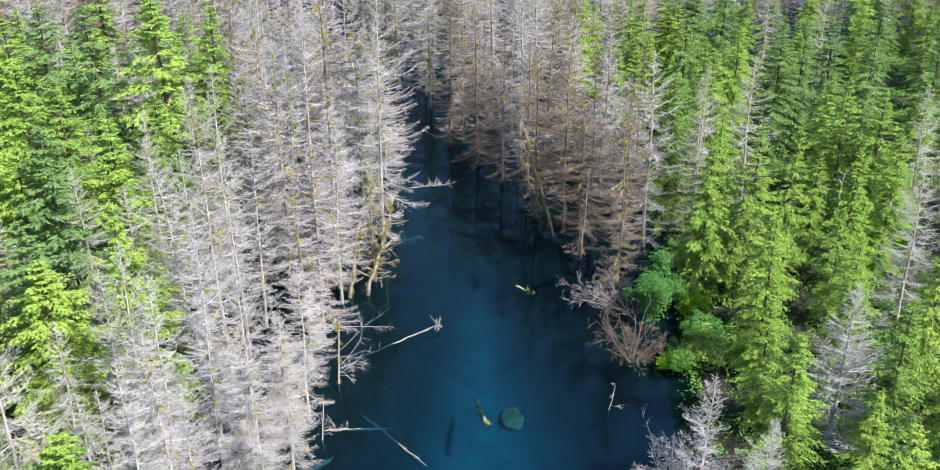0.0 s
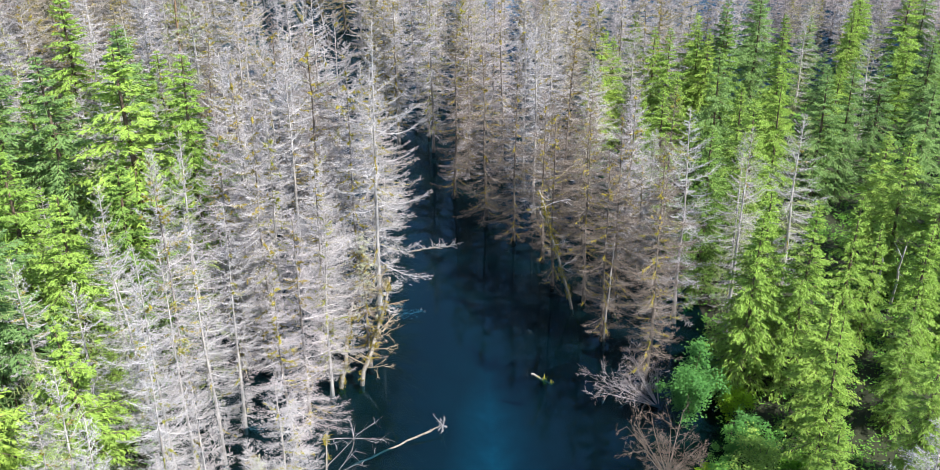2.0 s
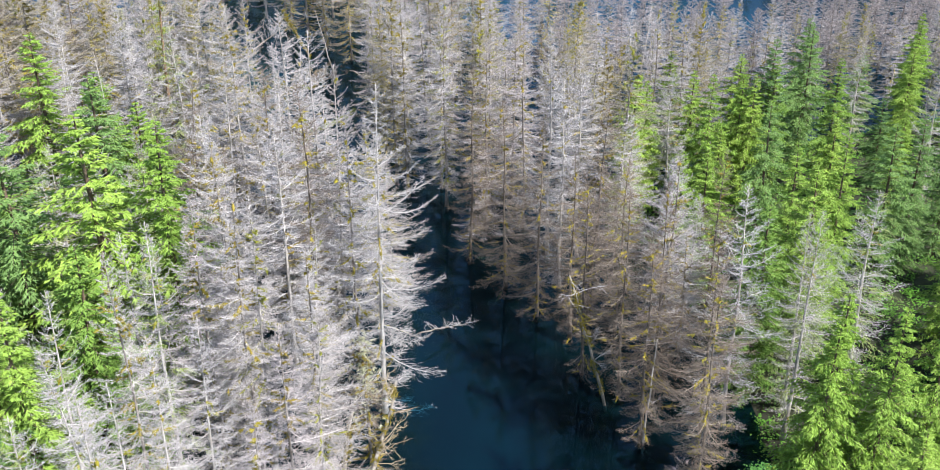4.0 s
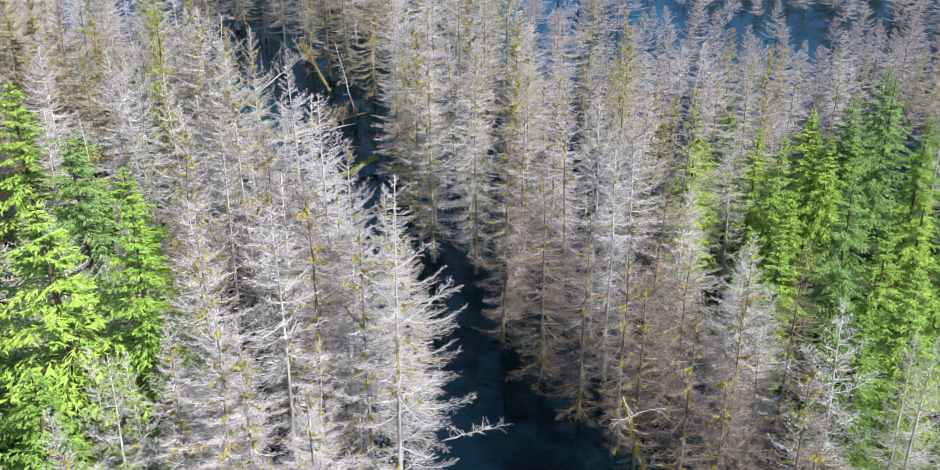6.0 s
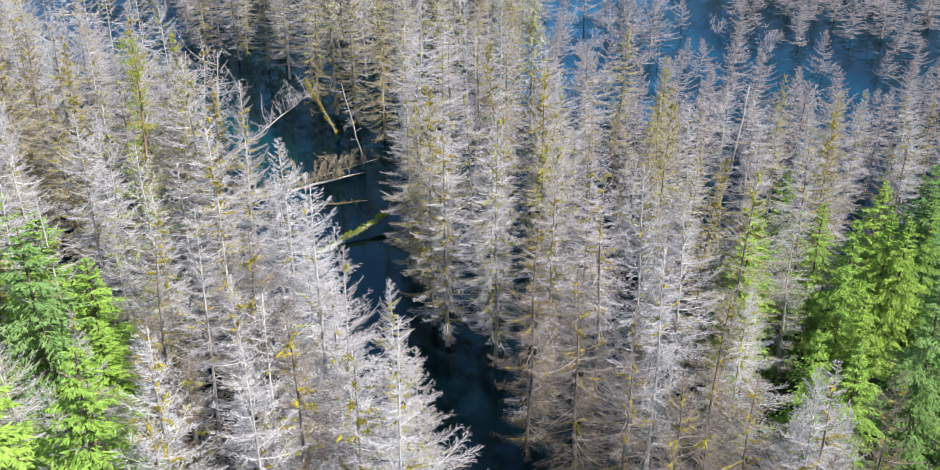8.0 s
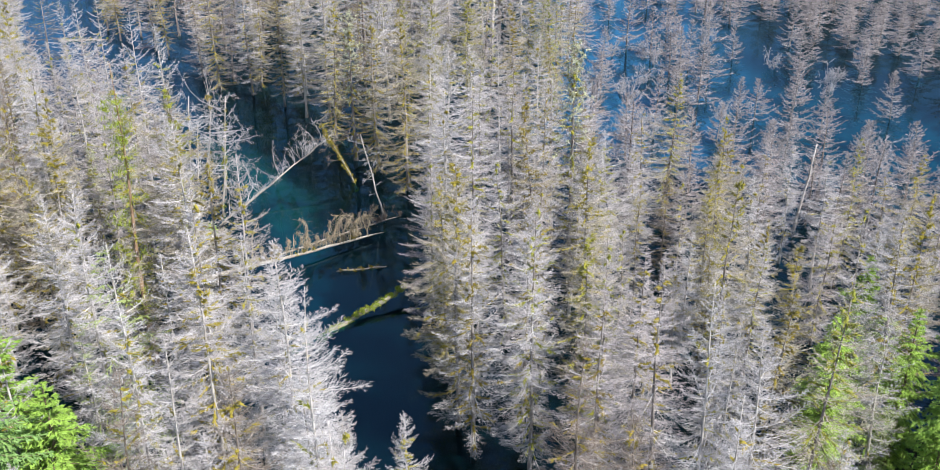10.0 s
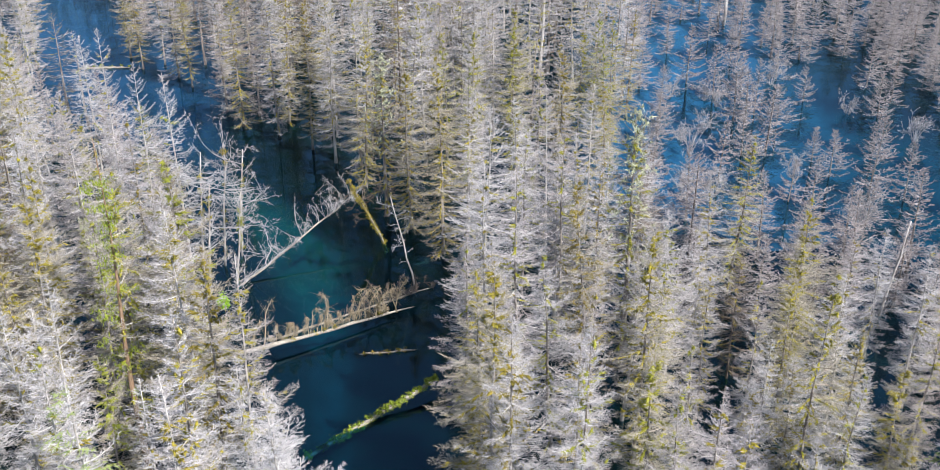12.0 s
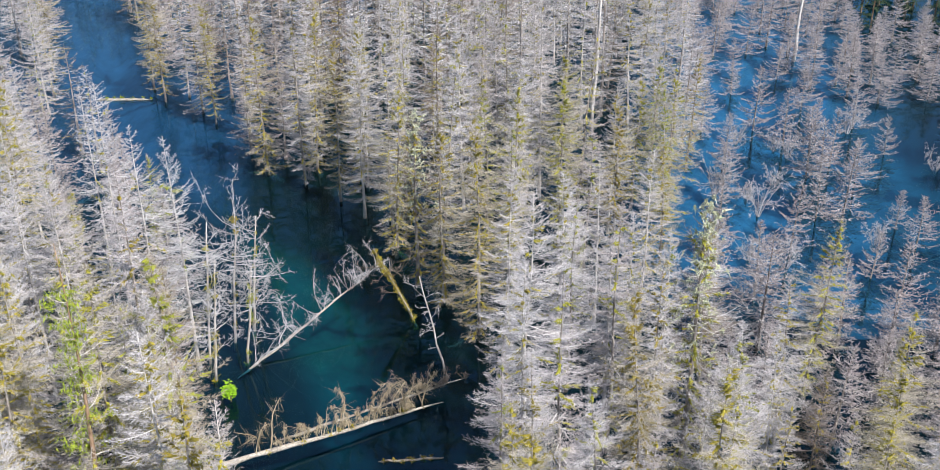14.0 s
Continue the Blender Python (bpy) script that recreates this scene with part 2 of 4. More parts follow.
def fan(rng, pts, L, dens, k, long=1.0, droop=0.0):
    """Side twigs in a flat herringbone along a bough, and k finer ones on each."""
    m = int(L * dens) + 3
    t = 0.08 + 0.92 * (np.arange(m) + rng.random(m)) / m
    base = along(pts, t)
    way = along(np.gradient(pts, axis=0), t)
    way /= np.linalg.norm(way, axis=1)[:, None] + 1e-9
    side = np.cross(way, (0, 0, 1.0))
    side /= np.linalg.norm(side, axis=1)[:, None] + 1e-9
    turn = np.where(np.arange(m) % 2, 1.0, -1.0) * rng.uniform(0.45, 1.0, m)
    way = way * rng.uniform(0.5, 0.95, m)[:, None] + side * turn[:, None]
    way[:, 2] += rng.uniform(-0.2, 0.22, m) - droop
    ln = (0.18 + 0.32 * L * (1 - 0.85 * t)) * rng.uniform(0.6, 1.25, m) * long
    way *= (ln / np.linalg.norm(way, axis=1))[:, None]
    b, w, n = np.repeat(base, k, 0), np.repeat(way, k, 0), np.repeat(ln, k)[:, None]
    tt = rng.uniform(0.08, 0.95, (m * k, 1))
    across = np.cross(w, (0, 0, 1.0)) * (np.where(np.arange(m * k) % 2, 1.0, -1.0) * rng.uniform(0.3, 0.9, m * k))[:, None]
    fine = w * 0.75 + across
    fine[:, 2:] += n * (rng.uniform(-0.3, 0.3, (m * k, 1)) - droop)
    fine *= (0.10 + 0.5 * n * (1 - 0.6 * tt)) * rng.uniform(0.6, 1.2, (m * k, 1)) / (np.linalg.norm(fine, axis=1)[:, None] + 1e-9)
    return base, way, b + w * tt, fine


def dead_conifer(rng, h, reach, boughs, dens, k, thick, moss=0.0, bend=0.012, cone=0.42, low=0.04, rise=-18.0, up=50.0, girth=1.0, far=False, long=1.0, swoop=0.30, gaps=0.06):
    """Bare conifer: trunk, J-curved boughs in a cone, fans of fine twigs, moss pads. Three builds."""
    wood_b, crown, moss_b = Build(), Build(), Build()
    line = trunk_line(rng, h, bend, 5 if far else 10)
    s = np.linspace(0, 1, len(line))
    r0 = (0.05 + 0.0085 * h) * girth
    wood_b.tube(line, r0 * (1 - s) ** 1.1 * (1 + 0.5 * np.exp(-s * 22)) + 0.02, 4 if far else 7, cap=not far)
    lop = rng.uniform(0, 6.28)
    for i in range(boughs):
        f = low + (0.99 - low) * ((i + rng.random()) / boughs) ** 0.9
        if rng.random() < gaps:
            continue
        az = i * 2.4 + rng.normal() * 0.5
        down = (1 - f) / cone
        L = reach * (min(1.0, down) ** 0.9 * (1 - 0.22 * max(0.0, down - 1)) + 0.05) * rng.uniform(0.58, 1.15) * (1 + 0.2 * math.cos(az - lop))
        d = np.array((math.cos(az), math.sin(az), 0))
        side = np.array((-d[1], d[0], 0))
        lift = radians(rise + (up - rise) * f ** 2.2 + rng.normal() * 8)
        u = np.linspace(0, 1, 5)
        bow = swoop * rng.uniform(0.3, 1.3)
        pts = at_height(line, f) + L * (u[:, None] * d * math.cos(lift) + (u ** 2)[:, None] * side * rng.normal() * 0.12)
        pts[:, 2] += L * (u * math.sin(lift) + bow * (1.5 * u ** 2.2 - 0.9 * u))
        rb = 0.009 + 0.0062 * L
        if far:
            crown.spikes(pts[[0, 2]], pts[[2, 4]], rb * 2.2, 1)
        else:
            crown.tube(pts, rb * 1.1 * (1 - 0.78 * u), 3, 1)
        b1, w1, b2, w2 = fan(rng, pts, L, dens, k, long)
        crown.spikes(b1, b1 + w1, thick * 1.25)
        crown.spikes(b2, b2 + w2, thick)
        if rng.random() < moss * (1.45 - f) and L > 0.5:
            n = int(rng.integers(7, 15) * (0.6 + moss))
            p = along(pts, rng.uniform(0.02, rng.uniform(0.35, 0.85), n))
            w = d * rng.uniform(0.12, 0.34, n)[:, None] + rng.normal(size=(n, 3)) * 0.10
            w[:, 2] -= rng.uniform(-0.02, 0.16, n)
            moss_b.sprigs(p - w * 0.4 + (0, 0, 0.05), p + w, rng.uniform(0.05, 0.12, n), 0.4)
    return wood_b, crown, moss_b


def live_conifer(rng, h, reach, boughs, dens=5.2, k=12, low=0.03, wide=0.23, cone=0.5, droop=0.30, far=False, sparse=0.0):
    """Living hemlock or spruce: trunk and tiers of boughs with drooping needle sprays."""
    wood_b, crown = Build(), Build()
    line = trunk_line(rng, h, 0.01, 5 if far else 8)
    s = np.linspace(0, 1, len(line))
    wood_b.tube(line, (0.06 + 0.009 * h) * (1 - s) ** 0.9 + 0.02, 4 if far else 7)
    tiers = max(8, int(h / 0.75))
    for i in range(boughs):
        g = low + (0.993 - low) * ((i + rng.random()) / boughs) ** 0.93
        g = min(0.993, 0.62 * g + 0.38 * round(g * tiers) / tiers)
        if rng.random() < sparse:
            continue
        down = (1 - g) / cone
        L = reach * (min(1.0, down) ** 0.85 * (1 - 0.12 * max(0.0, down - 1)) + 0.05) * rng.uniform(0.6, 1.15)
        az = i * 2.4 + rng.normal() * 0.45
        d = np.array((math.cos(az), math.sin(az), 0))
        lift = radians(-4 + 58 * g ** 3 + rng.normal() * 7)
        u = np.linspace(0, 1, 4)
        pts = at_height(line, g) + L * u[:, None] * d * math.cos(lift)
        pts[:, 2] += L * (u * math.sin(lift) - 0.24 * rng.uniform(0.5, 1.5) * u ** 2)
        if not far:
            wood_b.tube(pts[[0, 1, 3]], (0.012 + 0.010 * L) * np.array((1.0, 0.7, 0.2)), 3)
        b1, w1, b2, w2 = fan(rng, pts, L, dens, k, 1.0, droop)
        if far:
            crown.sprigs(b1, b1 + w1, 0.45 * wide * np.linalg.norm(w1, axis=1) * rng.uniform(0.7, 1.2, len(w1)) + 0.02, 0.5)
            crown.sprigs(b2, b2 + w2, wide * np.linalg.norm(w2, axis=1) * rng.uniform(0.7, 1.3, len(w2)) + 0.02, 0.5)
        else:
            crown.spikes(b1, b1 + w1, 0.08)
            crown.spikes(b2, b2 + w2, rng.uniform(0.6, 1.3, len(w2)) * wide * 0.37)
    return wood_b, crown


def tree_thing(name, builds, mats, names, label, category, group):
    root = new(name)
    for nm, b, mt in zip(names, builds, mats):
        if b.n:
            made = part(nm, b, mt, root, smooth=(nm == "trunk"))
            if nm != "trunk":
                tagged(made, kind="stuff")
    return tagged(root, label, category, group)


# ---- plan: open water, forest edges ----
CHANNEL = [(1, -80, 16), (0, 40, 15.5), (0.5, 68, 13.5), (0.2, 80, 10.8), (0, 87, 9.6), (0, 95, 7.0), (-2, 106, 4.2), (-6, 116, 3.2), (-11, 127, 3.2), (-18.2, 138, 5.4), (-24.2, 151, 8.4), (-28.2, 168, 9.2), (-35.5, 184, 8.8), (-44, 192.5, 6.2), (-53, 201.5, 3.8), (-60, 209.5, 4.8), (-69, 215, 4.6), (-76, 225, 4.2), (-82, 240, 4.0), (-96, 262, 4.0)]
POND = [(0.5, 200), (1, 226), (5, 247), (11, 250), (16, 234), (30, 231), (34, 222), (46, 214), (60, 200), (46, 184), (33, 170), (21, 183), (13, 179), (5, 186), (2, 190)]


def open_water(x, y):
    """Metres from open water: under zero inside."""
    best = 1e9
    for (ax, ay, aw), (bx, by, bw) in zip(CHANNEL, CHANNEL[1:]):
        dx, dy = bx - ax, by - ay
        k = min(1, max(0, ((x - ax) * dx + (y - ay) * dy) / (dx * dx + dy * dy)))
        best = min(best, math.hypot(x - ax - k * dx, y - ay - k * dy) - aw - k * (bw - aw))
    inside, near = False, 1e9
    for (ax, ay), (bx, by) in zip(POND, POND[1:] + POND[:1]):
        if (ay > y) != (by > y) and x < ax + (y - ay) * (bx - ax) / (by - ay):
            inside = not inside
        dx, dy = bx - ax, by - ay
        k = min(1, max(0, ((x - ax) * dx + (y - ay) * dy) / (dx * dx + dy * dy)))
        near = min(near, math.hypot(x - ax - k * dx, y - ay - k * dy))
    return min(best, -near if inside else near)


def green(x, y):
    """Metres into the living forest: over zero inside."""
    right = x - np.interp(y, (20, 55, 76, 90, 108, 118, 125, 132, 140, 150, 165), (12, 14, 16.5, 18, 17, 15, 13, 17, 27, 48, 120))
    left = np.interp(y, (20, 41, 51, 65, 83, 94, 102, 116, 121, 127), (-18, -21, -23, -22.5, -24, -23.5, -25, -34, -42, -140)) - x
    return max(right, left)


def ground_height(x, y):
    w = open_water(x, y)
    g = green(x, y)
    if w < 0:
        return -0.6 - 4.5 * min(1, -w / float(np.interp(y, (160, 182), (11, 6))))
    z = -0.6 + 0.25 * noise.noise((x * 0.13, y * 0.13, 0))
    return z + (0.35 + 1.6 * min(1, max(0, (g + 2) / 9))) * min(1, max(0, (g + 2) / 3)) * min(1, w / 2)


def lines_of(lo, hi, step, end):
    near = list(np.arange(lo, hi + step / 2, step))
    d, a, b, left, right = step, lo, hi, [], []
    while a > -end or b < end:
        d *= 1.6
        a, b = a - d, b + d
        left.append(a)
        right.append(b)
    return np.array(left[::-1] + near + right)


gx, gy = lines_of(-150, 110, 2.5, 4000), lines_of(-70, 330, 2.5, 4000)
gz = np.array([[ground_height(x, y) if -160 < x < 120 and -90 < y < 345 else 0.8 for x in gx] for y in gy])
verts = np.stack([np.broadcast_to(gx, gz.shape), np.broadcast_to(gy[:, None], gz.shape), gz], -1).reshape(-1, 3)
ii, jj = np.meshgrid(np.arange(len(gx) - 1), np.arange(len(gy) - 1))
cell = (jj * len(gx) + ii).ravel()
quads = np.stack([cell, cell + 1, cell + len(gx) + 1, cell, cell + len(gx) + 1, cell + len(gx)], -1).reshape(-1, 3)
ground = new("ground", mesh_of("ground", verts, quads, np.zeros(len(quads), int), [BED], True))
tagged(ground, "mossy forest floor sinking into a silty teal lake bed", "ground", kind="structure")
b = Build()
b.add([(-150, -70, 0), (110, -70, 0), (110, 330, 0), (-150, 330, 0)], [(0, 1, 2), (0, 2, 3)])
water = new("water", b.mesh("water", [WATER]))
tagged(water, "still clear teal lake water reflecting sky and trees", "water", kind="structure")

# ---- kinds of tree ----
rng = np.random.default_rng(7)
DEAD_KINDS = {
    # height, reach, boughs, twig density, twigs on each, moss, bend, cone, twig, bark
    "D": [(25, 3.3, 118, 7.5, 6, 0.42, 0.012, 0.42, TWIG, BARK), (25, 3.5, 112, 7.5, 6, 0.56, 0.020, 0.46, TWIG, BLEACHED), (24, 3.1, 116, 7.5, 6, 0.26, 0.010, 0.38, TWIG, BLEACHED), (24, 3.6, 112, 7.0, 6, 0.66, 0.015, 0.50, TWIG, BARK), (22, 3.2, 108, 7.5, 6, 0.30, 0.025, 0.44, TWIG, BLEACHED), (23, 3.4, 110, 7.5, 6, 0.48, 0.018, 0.55, TWIG_MAUVE, BARK)],
    "B": [(24, 3.5, 112, 7.0, 6, 0.40, 0.012, 0.42, TWIG_BROWN, DARK_BARK), (23, 3.7, 108, 7.0, 6, 0.30, 0.020, 0.48, TWIG_BROWN, DARK_BARK)],
    "Y": [(22, 3.3, 106, 7.0, 6, 1.0, 0.015, 0.40, TWIG_OLIVE, BARK), (24, 3.6, 110, 6.5, 6, 0.92, 0.018, 0.46, TWIG_OLIVE, BARK)],
    "W": [(24, 3.3, 92, 7.0, 6, 0.12, 0.010, 0.44, TWIG_PALE, BLEACHED), (20, 3.2, 84, 7.0, 6, 0.10, 0.018, 0.5, TWIG_PALE, BLEACHED), (22, 3.6, 88, 6.5, 6, 0.18, 0.014, 0.46, TWIG_PALE, BLEACHED)],
}
DEAD_LABELS = {
    "D": "tall dead grey conifer with fine bare twigs in flooded water",
    "B": "brown dead conifer with fine bare twigs at the dark bank",
    "Y": "olive dead conifer with yellow moss pads on bare boughs",
    "W": "bleached white dead conifer with bare upswept twigs by the water",
}
KINDS = {}
for key, rows in DEAD_KINDS.items():
    KINDS[key] = []
    for h, reach, n, dens, k, moss, bend, cone, tw, bk in rows:
        pale = key == "W"
        builds = dead_conifer(rng, h, reach, n, dens, k, 0.0275, moss, bend, cone, girth=0.7, low=0.05 if pale else rng.uniform(0.02, 0.10) if key == "B" else rng.uniform(0.03, 0.16), rise=-12.0 if pale else -20.0, up=42.0 if pale else 50.0, swoop=0.36 if pale else 0.28)
        KINDS[key].append((h, tree_thing({"D": "dead_conifer", "B": "brown_dead_conifer", "Y": "mossy_dead_conifer", "W": "bleached_conifer"}[key], builds, (bk, (tw, BOUGH_PALE if pale else BOUGH_BROWN if key in "BY" else BOUGH), MOSS), ("trunk", "crown", "moss"), DEAD_LABELS[key], "dead tree", {"D": "dead conifers along the water", "B": "brown dead conifers along the water", "Y": "mossy dead conifers along the water", "W": "bleached dead conifers along the water"}[key])))
h = 14
KINDS["V"] = [(h, tree_thing("dead_conifer", dead_conifer(rng, h, 4.4, 84, 6.5, 7, 0.030, low=0.08, cone=0.75, rise=10.0, up=56.0, swoop=0.2), (BLEACHED, (TWIG_PALE, BOUGH_PALE), MOSS), ("trunk", "crown", "moss"), "broad bleached white dead tree with upswept boughs", "dead tree", "dead conifers along the water"))]
h = 23
w_b, c_b, m_b = dead_conifer(rng, h, 3.1, 96, 7, 5, 0.03, low=0.1, moss=0.75, cone=0.4)
l_b = Build()
for i in range(150):
    f = rng.uniform(0.45, 1.0)
    q = np.array((0, 0, f * h)) + rng.normal(size=3) * (1.3, 1.3, 0.5) * (1.2 - f)
    way = rng.normal(size=(7, 3)) * 0.22
    way[:, 2] -= 0.15
    l_b.spikes(q - way * 0.3, q + way, 0.12)
KINDS["L"] = [(h, tree_thing("lichen_tree", (w_b, c_b, m_b, l_b), (BARK, (TWIG_BROWN, BOUGH), MOSS, LICHEN), ("trunk", "crown", "moss", "lichen"), "dead conifer draped in pale green lichen and moss", "dead tree", "dead conifers along the water"))]
h = 24
w_b, c_b, m_b = dead_conifer(rng, h, 2.6, 84, 6, 4, 0.03, low=0.1, moss=0.6, cone=0.25, gaps=0.25)
g_b = Build()
for i in range(110):
    f = 0.25 + 0.66 * rng.random() ** 0.8
    a = rng.uniform(0, 6.28)
    q = np.array((math.cos(a), math.sin(a), 0)) * rng.uniform(0.1, 1.9 * (1.05 - f) + 0.5) + (0, 0, f * h)
    way = rng.normal(size=(18, 3)) * (0.13, 0.13, 0.08)
    way[:, 2] -= 0.10
    off = q + rng.normal(size=(18, 3)) * (0.22, 0.22, 0.10)
    g_b.sprigs(off - way * 0.4, off + way, rng.uniform(0.02, 0.05, 18), 0.4)
KINDS["M"] = [(h, tree_thing("mossy_tree", (w_b, c_b, m_b, g_b), (MOSSY_BARK, (TWIG_OLIVE, BOUGH), MOSS, GREEN_MOSS), ("trunk", "crown", "moss", "green_moss"), "dead conifer with bright green moss clumps on a reddish trunk", "dead tree", "dead conifers along the water"))]
h = 21
w_b, c_b, m_b = dead_conifer(rng, h, 3.3, 84, 6, 4, 0.03, moss=0.1)
_, n_b = live_conifer(rng, h, 3.4, 96, dens=4, k=3, sparse=0.3, wide=0.15)
KINDS["O"] = [(h, tree_thing("dying_conifer", (w_b, c_b, m_b, n_b), (BLEACHED, (TWIG, BOUGH), MOSS, NEEDLES_DRY), ("trunk", "crown", "moss", "needles"), "half-dead conifer with thin olive needles on grey boughs", "conifer tree", "dying conifers at the forest edge"))]
for key, mat, label, rows in (
    ("G", NEEDLES, "tall bright green living conifer with drooping boughs on the bank", ((20, 3.1, 132, 0.50), (22, 3.4, 140, 0.42), (18, 3.0, 124, 0.55), (21, 3.6, 134, 0.50), (16, 2.9, 116, 0.6), (19, 3.2, 126, 0.45))),
    ("K", NEEDLES_BLUE, "blue-green living spruce with layered boughs on the bank", ((20, 3.2, 126, 0.45), (18, 3.0, 118, 0.5))),
):
    KINDS[key] = [(h, tree_thing("live_conifer", live_conifer(rng, h, reach, n, cone=cone), (LIVE_BARK, mat), ("trunk", "crown"), label, "conifer tree", "living conifers on the banks")) for h, reach, n, cone in rows]


def standing(x, y, z, scale, turn, lean=0.0, wide=1.0):
    return pose(x, y, z, lean * math.cos(turn), lean * math.sin(turn), math.degrees(turn)) @ Matrix.Diagonal((scale * wide, scale * wide, scale, 1))


FAR_DEAD, FAR_LIVE, PUFFS = [], [], []
for k in range(6):
    PUFFS.append((8, dead_conifer(rng, 8, 1.9 + 0.15 * k, 80, 4.6, 4, 0.05, low=0.0, cone=0.62, rise=-14.0, up=48.0, far=True, bend=0.04)))
for k in range(6):
    FAR_DEAD.append((22, dead_conifer(rng, 22, 3.5 + 0.12 * k, 80, 3.2, 2, 0.068, moss=0.15 * (k % 3), low=0.02, cone=0.40 + 0.03 * k, far=True, long=1.1)))
for k in range(3):
    FAR_LIVE.append((20, live_conifer(rng, 20, 3.4, 40, dens=1.6, k=2, wide=0.6, far=True)))
EDGE_DEAD = [(22, dead_conifer(rng, 22, 3.8, 50, 2.0, 1, 0.11, low=0.02, far=True, long=1.2)) for k in range(3)]


def gather(spots, kinds, slots):
    """Joins many far trees into one set of arrays."""
    vs, fs, ms, n = [], [], [], 0
    for i, (x, y, z, h, turn) in enumerate(spots):
        h0, builds = kinds[i % len(kinds)]
        c, s, k = math.cos(turn), math.sin(turn), h / h0
        kw = k ** 0.6
        turnm = np.array(((c * kw, -s * kw, 0), (s * kw, c * kw, 0), (0, 0, k)))
        for slot, bd in zip(slots, builds):
            if not bd.n:
                continue
            v, f, m = bd.arrays()
            vs.append(v @ turnm.T + (x, y, z))
            fs.append(f + n)
            ms.append(np.where(m > 0, len(slots), slot))
            n += len(v)
    return np.concatenate(vs), np.concatenate(fs), np.concatenate(ms)


def in_view(x, y, wide=6):
    left = np.interp(y, (20, 64, 104, 180, 223, 260, 330), (-22, -36, -48, -77, -88, -112, -135))
    right = np.interp(y, (20, 62, 104, 174, 225, 282, 330), (18, 33, 46, 78, 68, 42, 40))
    return left - wide < x < right + wide


# trees that stand out, zone by zone: x, y, height of the tip, kind
LEFT_NEAR = [(-9.2, 96.4, 26.3, "W"), (-20.6, 70.7, 21.8, "W"), (-19.4, 71.2, 21, "W"), (-19.2, 77.2, 20, "W"), (-18.8, 94, 23, "D"), (-19.9, 96.9, 24, "D"), (-16.3, 88.9, 23, "D"), (-19.7, 89.2, 22, "D"), (-14.1, 99.8, 25, "B"), (-9.6, 88.8, 12, "L"), (-15.7, 97.4, 24, "D"), (-11.1, 98.5, 24, "D"), (-24.7, 49.7, 16, "D"), (-21.9, 50.9, 16, "W"), (-17.4, 50.2, 17, "W"), (-20.6, 58.1, 19, "W"), (-23.5, 62.5, 19, "O"), (-21.7, 85.4, 22, "O"), (-16.9, 87.7, 23.1, "D")]
LEFT_MID = [(-21.7, 101.1, 22, "W"), (-18.8, 93.3, 19, "W"), (-25.8, 93.9, 17, "W"), (-23.7, 93.3, 17, "W"), (-21.8, 94.3, 18, "D"), (-13, 105.9, 24, "D"), (-15.2, 112, 25, "W"), (-19.9, 125.8, 19, "W"), (-23, 121.4, 24, "D"), (-28.7, 122.9, 22, "O"), (-21.1, 127.9, 18.5, "W"), (-17.7, 118.8, 22, "W"), (-24.9, 127.2, 23, "D"), (-33.8, 147, 20, "D"), (-34.8, 141.0, 26, "M"), (-31.1, 123.4, 17, "O"), (-14, 110.7, 20, "W"), (-44.8, 150.2, 22, "D")]
LEFT_FAR = [(-66, 221.5, 15, "B"), (-63.5, 223.5, 16, "D"), (-69.5, 226, 17, "B"), (-60, 219, 15, "D"), (-57, 215.5, 15, "B"), (-79, 216, 16, "W"), (-84.5, 228, 18, "B"), (-76.5, 210.5, 15, "D"), (-81, 221, 15, "D"), (-47, 169.8, 23, "W"), (-45.1, 158.6, 21, "D"), (-36.9, 136.4, 19, "D"), (-31, 130.5, 18, "B"), (-28.2, 128.8, 18, "W"), (-23.3, 130.2, 19, "W"), (-27.7, 137.3, 21, "B"), (-32.7, 148.2, 22, "B"), (-43.2, 148.7, 21, "B"), (-41.5, 140.2, 19, "B"), (-42.1, 164.7, 22.2, "W"), (-40, 166.4, 20.6, "W"), (-52, 176.8, 20, "W"), (-38.7, 158.6, 15, "D"), (-42.4, 152.8, 14, "L")]
MIDDLE = [(-10.3, 135.5, 22, "B"), (-4.9, 130.4, 22, "D"), (-0.6, 127.2, 21, "D"), (2.7, 125.7, 21, "D"), (4.7, 120.2, 22, "W"), (7.3, 119, 21, "D"), (8.8, 141, 20, "B"), (9.8, 113.6, 17, "D"), (6.1, 124.2, 18, "W"), (11.6, 117.6, 15, "D"), (13.5, 111.3, 10, "D"), (16, 110.3, 11, "V"), (13, 105.5, 18, "D"), (-8.9, 132.5, 21, "D")]
